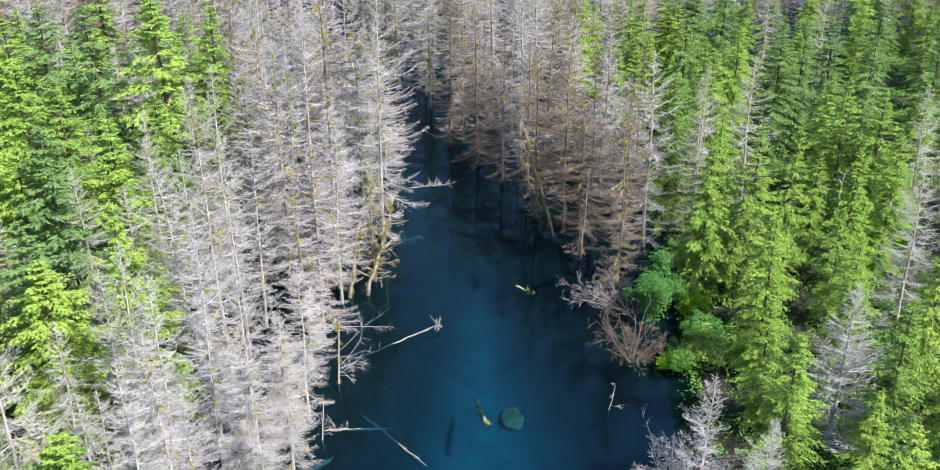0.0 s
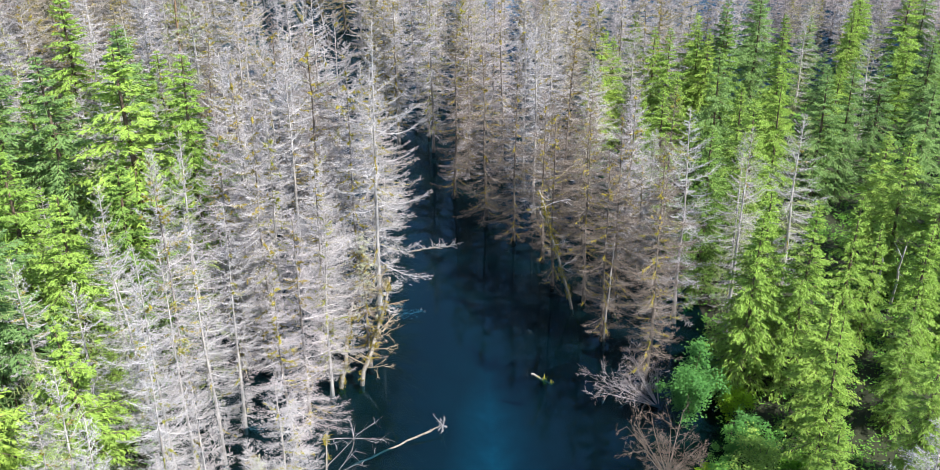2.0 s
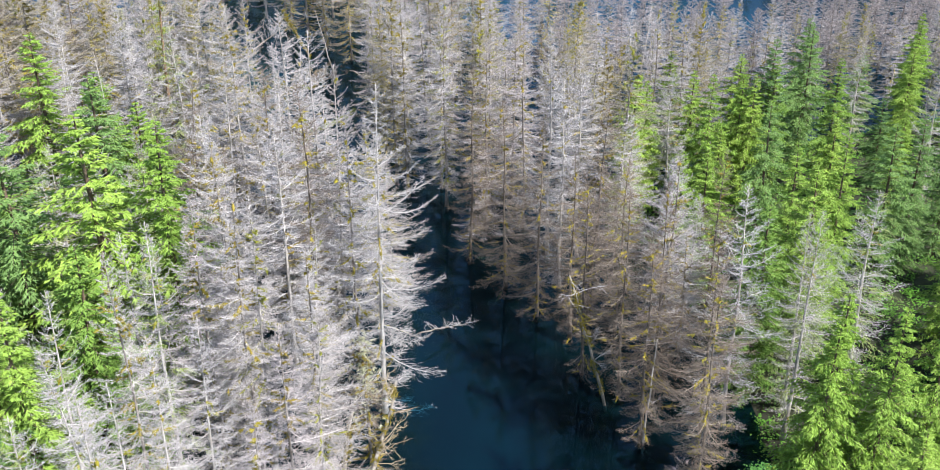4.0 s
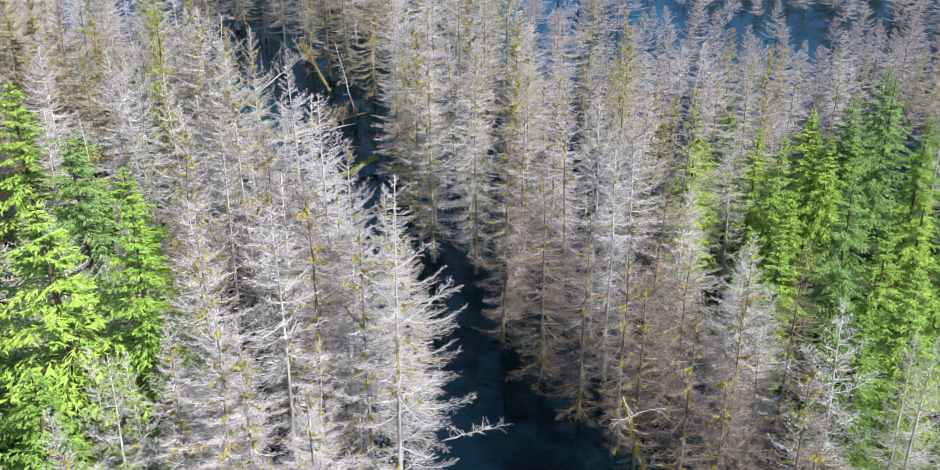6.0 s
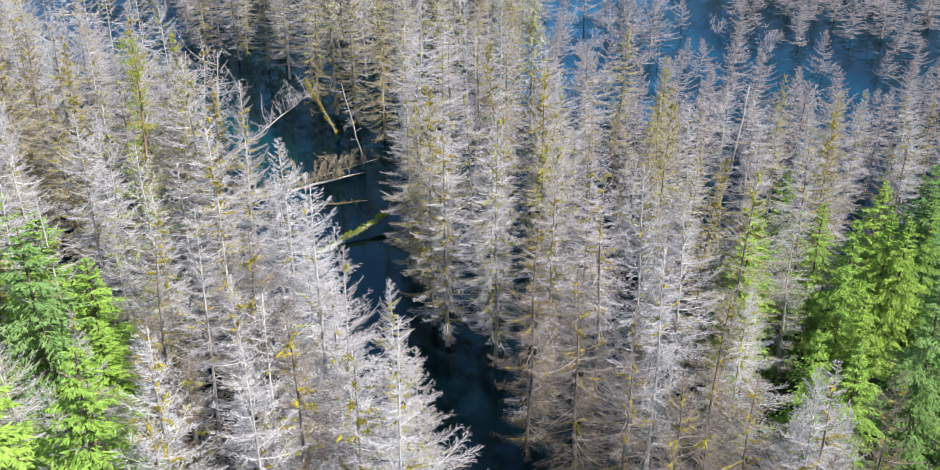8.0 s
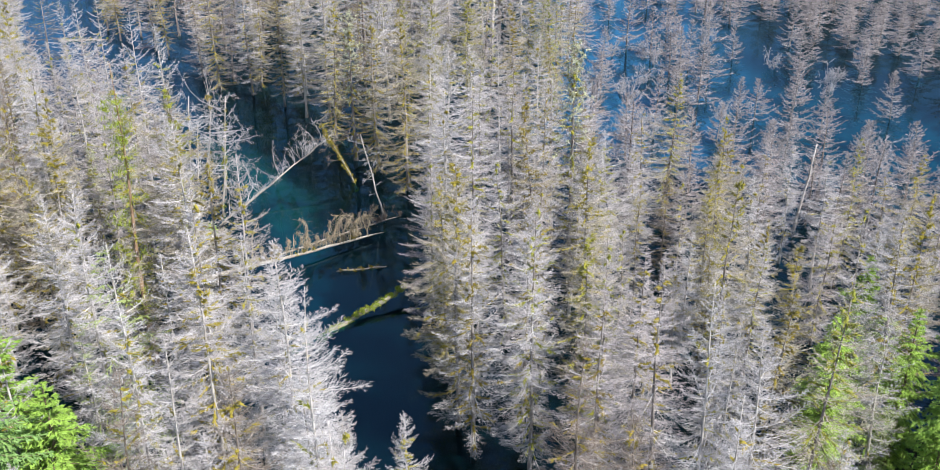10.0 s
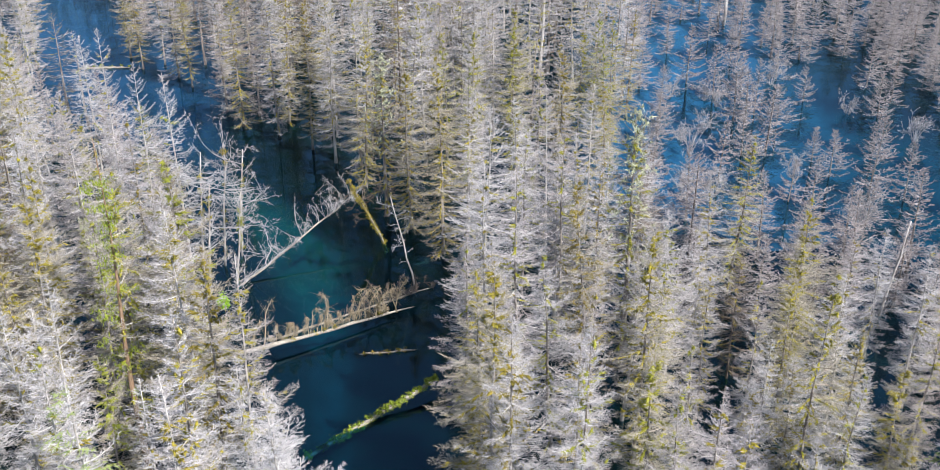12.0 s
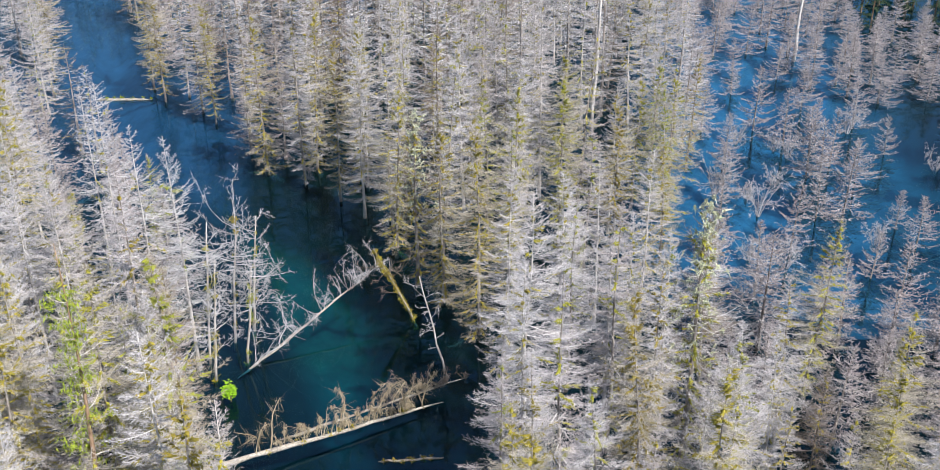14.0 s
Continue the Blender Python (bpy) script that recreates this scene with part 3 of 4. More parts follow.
MIDDLE_FAR = [(-25.2, 182.2, 17, "L"), (-22.4, 179.6, 18, "B"), (-28.6, 188.6, 17, "B"), (-33.2, 194.2, 17, "D"), (-15.4, 166.4, 20, "D"), (-11.8, 143.8, 17, "B"), (-7.1, 161.3, 20, "D"), (-4.4, 157.7, 19, "D"), (1.4, 140.2, 15, "D"), (3.2, 136.3, 13, "D"), (14.3, 157.7, 14, "D"), (19.2, 154.9, 14, "D"), (-29.9, 192.4, 20, "D"), (-46.5, 203.5, 18, "B"), (-41.5, 201.2, 18, "D"), (-51.5, 212.5, 16, "D"), (-36.5, 197.5, 18, "B"), (-16.6, 179.1, 18, "D"), (7.9, 170.9, 15, "B"), (-10.5, 168, 17, "D"), (-1.8, 159.4, 21.8, "L"), (10.9, 156.8, 16.8, "B"), (-18.4, 175, 20, "B")]
RIGHT_DEAD = [(13.3, 91, 19, "B"), (19.7, 92.3, 19, "O"), (25.5, 97.2, 18, "O"), (33.4, 76.5, 17, "W"), (24, 63.6, 14, "V"), (12.3, 53.9, 14, "V"), (15.8, 52.3, 12, "V"), (13.8, 108.9, 15, "V"), (14, 102.6, 12, "D"), (20.6, 95.7, 17, "O"), (9.5, 93, 17, "B"), (-2.5, 119.5, 19, "B"), (0.5, 114.5, 18, "B"), (3, 109.5, 18, "B"), (5.5, 106, 17, "B"), (8.5, 98, 18, "B"), (11, 97, 19, "B"), (6, 101, 18, "B")]
RIGHT_GREEN = [(12.9, 126.8, 15, "G"), (17.1, 128.8, 15, "O"), (20, 125.1, 16, "G"), (23.6, 128.8, 15, "G"), (27.3, 132.3, 17, "K"), (32.2, 136.1, 17, "K"), (17.3, 112.7, 14, "G"), (23.5, 117.9, 16, "K"), (24.5, 111.7, 15, "G"), (23.3, 102.7, 17, "G"), (32.8, 129.1, 16, "G"), (26.3, 106.7, 18, "G"), (25.7, 84.8, 17, "G"), (19.8, 85, 17, "G"), (22.4, 83.7, 17, "G"), (20.8, 72.0, 15, "G"), (18.7, 83.7, 16, "G"), (34.3, 96.9, 16, "G")]
RIGHT_GREEN_NEAR = [(36.5, 93.8, 16, "G"), (14.4, 130.5, 14, "G"), (19.5, 131.5, 14, "G"), (24.5, 133.5, 15, "G"), (27.5, 131, 15, "G"), (33.5, 142, 16, "K"), (24.3, 127.5, 15, "G"), (15.3, 132.6, 12.5, "G"), (18.8, 140, 13, "G"), (20.3, 122, 12, "G"), (18.4, 58.1, 14, "G"), (19.6, 66, 12, "G"), (26.1, 60.5, 15, "G"), (22.3, 53.9, 13, "G"), (26.8, 70.9, 14, "G"), (35.7, 114.8, 16, "K"), (39.6, 116.8, 16, "K"), (40.6, 108.7, 16, "K"), (32.6, 112.9, 16, "K"), (18.7, 99, 16, "G")]
LEFT_GREEN = [(-33.4, 114.6, 20.2, "K"), (-39.2, 98.8, 23, "K"), (-34.9, 98.6, 23, "K"), (-28.2, 96.8, 24, "G"), (-24, 98.2, 23, "G"), (-33, 77.9, 20, "K"), (-29.2, 81.9, 19, "G"), (-26.3, 81.7, 20, "O"), (-30, 75.3, 18, "O"), (-35.9, 78.7, 18, "G"), (-31.9, 68.9, 17, "K"), (-30.4, 66.7, 15, "G"), (-42.5, 98.6, 22, "G"), (-26.4, 74.3, 17, "O"), (-28.4, 62.5, 13, "O"), (-35.2, 119.8, 18.7, "G"), (-42.3, 125.7, 20, "G"), (-30, 113.8, 14, "G"), (-30.6, 116.7, 17, "G")]
IN_POND = [(3.5, 212.9, 6, "D"), (1.8, 192.4, 7, "D"), (13.8, 210.3, 7, "D"), (17.6, 210.7, 5, "D"), (19.8, 200, 4, "B"), (15.7, 189.3, 5, "D"), (12.4, 200.9, 5, "D"), (7.5, 223.4, 8, "D"), (10.6, 218.6, 7, "D"), (15.2, 213.9, 7, "D"), (21.3, 196.8, 5, "D"), (19.5, 225.8, 7, "D"), (24.4, 191.9, 9, "B"), (15.1, 202.6, 8, "D"), (28.1, 191.9, 6, "D"), (12.5, 211.2, 8, "D")]

LEFT_FRONT = [(-13.6, 69.6, 13, "W"), (-14.0, 75.6, 17, "D"), (-13.6, 81.5, 18, "D"), (-14.2, 65.2, 12, "D"), (-12.4, 85.0, 17, "D"), (-24.6, 62.4, 17, "O"), (-21.9, 58.7, 16, "D"), (-17.6, 57.9, 17, "W"), (-15.5, 56.9, 16, "D"), (-23.8, 53.5, 14, "O"), (-14.6, 56.4, 14, "W"), (-13.9, 62.5, 14, "W"), (-14.6, 67.2, 9, "L"), (-15.8, 60.9, 19, "W"), (-18.9, 63.7, 21, "W")]
taken, SPOTS = [], []
for zone in (LEFT_FRONT, LEFT_NEAR, LEFT_MID, LEFT_FAR, MIDDLE, MIDDLE_FAR, RIGHT_DEAD, RIGHT_GREEN, RIGHT_GREEN_NEAR, LEFT_GREEN, IN_POND):
    for x, y, top, kind in zone:
        taken.append((x, y, 1.0))
        SPOTS.append(("Y" if kind == "B" and y > 124 else kind, x, y, top, True))


for spot in ((-38.3, 165.2, 0.5), (-38.6, 170.6, 0.5), (-36.6, 167, 0.7), (-36.8, 162, 0.8), (14.5, 80, 1.6), (17, 75.5, 1.4), (12.5, 76, 0.6), (16, 85, 0.5), (-22, 160, 1.2), (-12.2, 72.5, 0.8), (-13.5, 118, 1.0), (-13, 114.2, 0.8), (-15.2, 124, 1.0), (-18, 129, 0.6), (-33.6, 137.2, 1.2), (-32.8, 133.5, 0.8), (-10.6, 207.5, 3.0), (-11.0, 213, 2.0)):
    taken.append(spot)


def free(x, y, gap):
    return all((x - a) ** 2 + (y - b) ** 2 > gap * gap * k for a, b, k in taken)


for step in range(16000):
    y = 28 + 275 * rng.random() ** 0.85
    x = rng.uniform(-130, 85)
    if not in_view(x, y):
        continue
    w, g = open_water(x, y), green(x, y)
    if g > -0.5:
        if w < 3 or not free(x, y, 4.9 if x > 0 else 4.3):
            continue
        kind = rng.choice(("G", "K", "O", "D"), p=(0.6, 0.27, 0.09, 0.04) if x > 22 and y > 85 else (0.7, 0.17, 0.09, 0.04) if x > 0 else (0.54, 0.1, 0.32, 0.04))
        SPOTS.append((kind, x, y, rng.uniform(10, 17) if x > 0 else rng.uniform(14, 21), False))
    else:
        shallow = y > 180 and x > -0.5
        wading = shallow and w < 1.2
        if w < 1.2 and not wading or (x > 24 and y > 262):
            continue
        if y > 172 and w < 3.5 and x < np.interp(y, (172, 201, 221, 260), (-30, -53, -70, -100)):
            continue
        clump = 1 + 0.55 * noise.noise((x * 0.09, y * 0.09, 3.0))
        if not free(x, y, clump * 3.3 if x < -6 and y < 130 else clump * (3.5 if y < 170 else 3.9 if not shallow else 6.6 if wading else 3.8)):
            continue
        top = rng.uniform(15, 21.5) + (2 if x < -10 and y < 150 else 0)
        if y > 138 and x > 2:
            top = rng.uniform(10, 15)
        elif y > 165 and x > -10:
            top = rng.uniform(13, 18)
        if y > 164 and x > 0:
            top = rng.uniform(7.5, 11.5)
        if shallow:
            top = rng.uniform(3.5, 7.5) if wading else rng.uniform(5, 9)
        if y > 172 and w < 13 and x < -44:
            top = min(top, rng.uniform(8, 14))
        if 2 > w and y < 130:
            top *= rng.uniform(0.7, 1.0)
        # mostly the darkened brown kind on the near right bank, standing in for shade
        kind = rng.choice(("D", "B", "W", "O"), p=(0.14, 0.84, 0.02, 0.0) if x > 2 and y < 114 else (0.74, 0.06, 0.2, 0.0) if x < -6 and y < 130 else (0.66, 0.27, 0.07, 0.0) if x > 2 else (0.7, 0.24, 0.06, 0.0) if x > -26 else (0.40, 0.52, 0.08, 0.0))
        SPOTS.append(("Y" if kind == "B" and y > 118 and rng.random() < 0.9 else kind, x, y, top, False))
    taken.append((x, y, 1.0))

SPOTS.sort(key=lambda s: (not s[4], s[2] + 0.25 * abs(s[1])))
far_dead, far_live, puffs, count = [], [], [], {}
for kind, x, y, top, key in SPOTS:
    z = ground_height(x, y) - 0.15
    turn = rng.uniform(0, 6.28)
    sort = "live" if kind in "GK" else "dead"
    if sort == "dead" and top < 11.6 and y > 164:
        puffs.append((x, y, z, top - z, turn))
    elif count.get(kind, 0) < {"G": 150, "D": 235, "B": 90, "Y": 90}.get(kind, 60):
        h0, src = KINDS[kind][rng.integers(len(KINDS[kind]))]
        k = (top - z) / h0
        copy_thing(src, standing(x, y, z, k, turn, rng.normal() * (0.8 if key else 2.0), k ** -0.35 * rng.uniform(0.82, 1.16) * (1.5 if sort == "live" and x < 0 else 0.94)))
        count[kind] = count.get(kind, 0) + 1
    else:
        (far_live if sort == "live" else far_dead).append((x, y, z, top - z, turn))
for rows in KINDS.values():
    for h, src in rows:
        for o in (*src.children_recursive, src):
            bpy.data.objects.remove(o)
# the forest goes on past the banks
edge_dead, edge_live = [], []
for step in range(4200):
    x, y = rng.uniform(-150, 105), rng.uniform(-25, 300)
    near = abs(x) > 18 if y < 28 else not in_view(x, y, 6)
    if not near or not in_view(x, y, 24) or open_water(x, y) < 3 or not free(x, y, 5.0):
        continue
    taken.append((x, y, 1.0))
    alive = green(x, y) > 0
    top = rng.uniform(12, 17) if alive else rng.uniform(14, 20)
    z = ground_height(x, y) - 0.15
    (edge_live if alive else edge_dead).append((x, y, z, top - z, rng.uniform(0, 6.28)))
tagged(new("outer_dead_woods", mesh_of("outer_dead_woods", *gather(edge_dead, EDGE_DEAD, (0, 1, 2)), [BARK, TWIG, MOSS, BOUGH])), "more grey dead conifers beyond the flooded banks", "dead trees", kind="stuff")
tagged(new("outer_green_woods", mesh_of("outer_green_woods", *gather(edge_live, FAR_LIVE, (0, 1)), [LIVE_BARK, NEEDLES])), "more green conifers beyond the banks", "conifer trees", kind="stuff")
for name, rows, mat, label in (
    ("dead_woods", far_dead[::3] + far_dead[1::3], TWIG, "distant grey dead conifers standing in flooded water"),
    ("brown_dead_woods", far_dead[2::3], TWIG_BROWN, "distant brownish dead conifers standing in flooded water"),
):
    tagged(new(name, mesh_of(name, *gather(rows, FAR_DEAD, (0, 1, 2)), [BARK, mat, MOSS, BOUGH])), label, "dead trees", kind="stuff")
tagged(new("flooded_thicket", mesh_of("flooded_thicket", *gather(puffs, PUFFS, (0, 1, 2)), [BARK, TWIG_MAUVE, MOSS, BOUGH])), "low grey dead saplings standing in the blue pond", "dead trees", kind="stuff")
# woods past the pond, their shade painted into the needles
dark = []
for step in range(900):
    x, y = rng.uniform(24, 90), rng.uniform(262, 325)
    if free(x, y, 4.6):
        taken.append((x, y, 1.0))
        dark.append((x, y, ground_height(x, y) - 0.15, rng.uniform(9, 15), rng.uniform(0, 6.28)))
tagged(new("dark_woods", mesh_of("dark_woods", *gather(dark, FAR_LIVE, (0, 1)), [LIVE_BARK, NEEDLES_SHADED])), "green conifers beyond the pond, coloured dark as if in shade", "conifer trees", kind="stuff")
if far_live:
    tagged(new("green_woods", mesh_of("green_woods", *gather(far_live, FAR_LIVE, (0, 1)), [LIVE_BARK, NEEDLES])), "distant green living conifers", "conifer trees", kind="stuff")


# ---- snags, fallen trunks, shrubs ----
def tufts(b, rng, pts, size, wide, n=6, hang=0.5):
    """Small ragged cushions of moss or dead needles."""
    for q in np.asarray(pts, float):
        way = rng.normal(size=(n * 3, 3)) * size * 0.6
        way[:, 2] -= rng.uniform(0, size * hang, n * 3)
        off = rng.normal(size=(n * 3, 3)) * size * 0.5
        b.spikes(q + off - way * 0.4, q + off + way, wide * 0.5)


def bough(b, rng, p, d, length, r, depth, twig=0.028, spread=0.55, fork=4):
    """A forked bare bough with twigs at its ends."""
    d = unit(d)
    u = np.linspace(0, 1, 4)
    off = rng.normal(size=3) * 0.22 * length
    pts = np.asarray(p) + u[:, None] * d * length + (u ** 2)[:, None] * off
    b.tube(pts, r * (1 - 0.65 * u), 4 if depth > 1 else 3)
    for i in range(fork if depth else fork + 3):
        t = rng.uniform(0.3, 1.0)
        q = np.array([np.interp(t, u, pts[:, c]) for c in range(3)])
        w = unit(d + rng.normal(size=3) * spread)
        if depth:
            bough(b, rng, q, w, length * rng.uniform(0.35, 0.6), r * 0.5, depth - 1, twig, spread, fork)
        else:
            b.spikes([q], [q + w * length * rng.uniform(0.4, 0.8)], twig)


def snag(name, foot, tip, r, label, boughs=8, reach=1.2, depth=1, mossy=0.0, mat=BLEACHED, twig_mat=TWIG_PALE, group="", seed=1, aim=(0, 0, 0)):
    """A dead trunk, upright or leaning, with a few broken boughs."""
    rng = np.random.default_rng(seed)
    root = new(name)
    root.location = foot
    line = np.array([Vector(foot).lerp(Vector(tip), k) - Vector(foot) for k in np.linspace(0, 1, 7)]) + rng.normal(size=(7, 3)) * r * 0.35
    line[0] = (0, 0, -0.5)
    t, c, m = Build(), Build(), Build()
    t.tube(line, np.linspace(r, r * 0.35, 7), 7, cap=True)
    axis = unit(line[-1] - line[0])
    for i in range(boughs):
        f = rng.uniform(0.2, 1.0)
        side = unit(np.cross(axis, rng.normal(size=3)))
        bough(c, rng, at_height(line, f), side + axis * 0.25 + np.array(aim), reach * rng.uniform(0.5, 1.2), r * 0.28, depth, fork=3)
    if mossy:
        n = int(mossy * 40)
        tufts(m, rng, [at_height(line, f) + rng.normal(size=3) * r * 0.5 for f in rng.uniform(0, 1, n)], 0.22, 0.16)
    part("trunk", t, mat, root, smooth=True)
    tagged(part("crown", c, twig_mat, root), kind="stuff")
    if mossy:
        tagged(part("moss", m, MOSS, root, "yellow-green moss"), kind="stuff")
    return tagged(root, label, "dead tree", group)


def fallen(name, a, b_, r0, r1, label, boughs=0, reach=2.0, upright=0.8, mossy=0, mat=LOG_WOOD, twig_mat=TWIG_PALE, moss_mat=MOSS, span=(0.15, 0.95), seed=1, stub=False, droop=0.22, limb=1.0, litter=0.0):
    """A fallen trunk lying in the water, with the boughs that still stand on it."""
    rng = np.random.default_rng(seed)
    root = new(name)
    root.location = a
    way = np.array(Vector(b_) - Vector(a))
    s = np.linspace(0, 1, 14)
    line = s[:, None] * way + rng.normal(size=(14, 3)) * (0.05, 0.05, 0.025)
    t, c, m = Build(), Build(), Build()
    ends = np.clip(np.minimum(s / 0.06, (1 - s) / 0.12), 0.25, 1)
    t.tube(line, (r0 + (r1 - r0) * s) * ends * rng.uniform(0.85, 1.12, len(s)), 8, cap=True)
    axis = unit(way)
    for i in range(boughs):
        f = span[0] + (span[1] - span[0]) * min(1.0, max(0.0, ((i + rng.random()) / boughs) ** 0.75 + rng.normal() * 0.06))
        side = unit(np.cross(axis, (0, 0, 1))) * rng.uniform(-1, 1)
        L = reach * rng.choice((0.35, 0.6, 1.0)) * rng.uniform(0.6, 1.1)
        p = at_height(line, f)
        u = np.linspace(0, 1, 7)
        d = unit(np.array((0, 0, upright)) + side * (1.1 - upright * 0.7) + axis * rng.uniform(-0.35, 0.35))
        bow = side * rng.uniform(0.0, 0.3) + axis * rng.normal() * 0.3
        pts = p + u[:, None] * d * L + (u ** 2.5)[:, None] * bow * L + np.sin(u * 7 + rng.uniform(0, 6))[:, None] * rng.normal(size=3) * 0.03 * L
        pts[:, 2] -= u ** 4 * L * droop * rng.uniform(0.1, 1.2)
        c.tube(pts, limb * (0.018 + 0.010 * L) * (1 - 0.7 * u), 3)
        n = int(L * 7)
        base = along(pts, rng.uniform(0.25, 1, n))
        w = rng.normal(size=(n, 3)) * 0.10 * L + bow * 0.2 * L
        w[:, 2] -= rng.uniform(-0.3, 1, n) * droop * L * 0.6
        c.spikes(base, base + w, 0.03)
        c.spikes(base + w * 0.4, base + w + rng.normal(size=(n, 3)) * 0.09 * L, 0.025)
        if litter and rng.random() < litter:
            tufts(c, rng, along(pts, rng.uniform(0.3, 1.0, 6)), 0.17, 0.06, 5, 1.8)
    if mossy:
        tufts(m, rng, [at_height(line, f) + np.array((0, 0, r0 * 0.7)) + rng.normal(size=3) * r0 * 0.6 for f in rng.uniform(0.05, 1, mossy)], 0.2, 0.2, hang=0.2)
    if stub:
        for i in range(9):
            bough(c, rng, line[-1], axis * 0.25 + rng.normal(size=3), rng.uniform(0.35, 0.75), 0.035, 1, 0.03, 0.9, 3)
    part("trunk", t, mat, root, smooth=True)
    if c.n:
        tagged(part("branching", c, twig_mat, root), kind="stuff")
    if m.n:
        tagged(part("moss", m, moss_mat, root, "bright moss"), kind="stuff")
    return tagged(root, label, "fallen tree")


def shrub(name, foot, size, height, label, mat=LEAVES, seed=1, n=900, leaf=0.2):
    """A leafy shrub: stems and clumps of folded leaves."""
    rng = np.random.default_rng(seed)
    root = new(name)
    root.location = foot
    t, c = Build(), Build()
    tips = []
    for i in range(13):
        a, k = rng.uniform(0, 6.28), rng.uniform(0.1, 0.95)
        tip = np.array((math.cos(a) * size * k, math.sin(a) * size * k, height * rng.uniform(0.55, 1.0) * (1.1 - 0.5 * k)))
        u = np.linspace(0, 1, 4)
        line = u[:, None] * tip * (1, 1, 0) * u[:, None] + u[:, None] * tip * (0, 0, 1)
        t.tube(line, 0.05 * (1 - 0.8 * u), 4)
        tips.append(tip)
        tips.extend(tip * rng.uniform(0.4, 0.95) + rng.normal(size=3) * size * 0.2 for _ in range(3))
    tips = np.array(tips)
    q = tips[rng.integers(len(tips), size=n)] + rng.normal(size=(n, 3)) * (size * 0.115, size * 0.115, height * 0.05)
    q[:, 2] = np.maximum(q[:, 2], 0.1)
    w = rng.normal(size=(n, 3)) * (1, 1, 0.4)
    w[:, 2] -= 0.35
    w = w / np.linalg.norm(w, axis=1)[:, None] * leaf * rng.uniform(0.7, 1.4, n)[:, None]
    c.sprigs(q, q + w, leaf * 0.42, 0.35)
    tagged(part("stem", t, LIVE_BARK, root), kind="stuff")
    tagged(part("leaves", c, mat, root), kind="stuff")
    return tagged(root, label, "shrub")


def bare_bush(name, foot, size, height, label, mat=TWIG, stems=7, seed=1, category="bare shrub", group="", aim=(0, 0, 0), thick=0.04):
    rng = np.random.default_rng(seed)
    root = new(name)
    root.location = foot
    t, c = Build(), Build()
    for i in range(stems):
        a = i * 2.4 + rng.normal() * 0.3
        d = unit((math.cos(a) * size * rng.uniform(0.3, 1) + aim[0], math.sin(a) * size * rng.uniform(0.3, 1) + aim[1], height + aim[2]))
        L = height * rng.uniform(0.7, 1.05)
        u = np.linspace(0, 1, 5)
        pts = u[:, None] * d * L + (u ** 2)[:, None] * rng.normal(size=3) * 0.1 * L
        t.tube(pts, (0.018 + 0.007 * height) * (1 - 0.75 * u), 4)
        for k in range(9):
            f = rng.uniform(0.25, 1)
            bough(c, rng, np.array([np.interp(f, u, pts[:, j]) for j in range(3)]), d * 0.7 + rng.normal(size=3) * 0.7, L * 0.3 * rng.uniform(0.6, 1.2), 0.55 * thick, 1, thick, 0.6, 3)
    tagged(part("stem", t, mat, root), kind="stuff")
    tagged(part("crown", c, mat, root), kind="stuff")
    return tagged(root, label, category, group)


# first bay
fallen("fallen_log", (-10.7, 77.2, -0.55), (-3.7, 80.4, 0.6), 0.06, 0.085, "half-sunken grey log ending in a tangle of roots", seed=3, stub=True, boughs=2, reach=0.6)
fallen("fallen_log", (-9.8, 70.4, -0.9), (-4.6, 62.6, 0.5), 0.11, 0.06, "bare pale log rising out of the bay water", boughs=7, reach=0.7, span=(0.6, 1), seed=4)
fallen("floating_log", (-12.2, 67.3, 0.05), (-7.4, 67.7, -0.2), 0.12, 0.1, "thin waterlogged log lying at the water's edge", boughs=3, reach=1.4, upright=0.3, span=(0, 0.4), seed=5)
fallen("sunken_log", (-0.9, 73.0, -1.6), (-0.2, 67.3, 0.3), 0.12, 0.16, "sunken log with one orange mossy end above water", mossy=14, seed=6)
fallen("floating_log", (3.2, 87.4, 0.10), (4.8, 86.3, -0.22), 0.11, 0.07, "short moss-covered log floating in dark water", mossy=5, seed=7)
fallen("sunken_log", (-15, 61.5, -0.9), (-11.4, 65, -0.5), 0.2, 0.16, "greenish sunken log under clear water", seed=8)
fallen("dead_branch", (-7.0, 104.6, 1.6), (-2.4, 108.2, 0.3), 0.07, 0.03, "fallen bare branch resting over the narrow water", boughs=44, reach=1.2, upright=0.25, seed=9)
snag("dead_snag", (-11.7, 73.1, -0.5), (-11.3, 73.6, 5.5), 0.1, "pale dead snag with long crooked limbs over the bay", boughs=11, reach=2.4, depth=1, mossy=0.2, seed=10, aim=(1.3, -0.2, 0.0))
snag("dead_snag", (-12.3, 66.2, -0.4), (-12.0, 66.5, 3.2), 0.06, "small broken dead snag standing in shallow water", boughs=5, reach=1.0, seed=11)
snag("leaning_snag", (7.6, 97.0, -0.4), (4.2, 96.0, 12), 0.13, "mossy dead trunk leaning out over the dark water", boughs=9, reach=1.6, mossy=0.9, mat=LOG_WOOD, twig_mat=TWIG, seed=12)
snag("leaning_snag", (-11.8, 85.8, -0.4), (-10.7, 88.0, 6.5), 0.2, "moss-covered broken trunk at the waterside", boughs=4, reach=1.0, mossy=0.8, mat=LOG_WOOD, twig_mat=TWIG_TAN, seed=13)
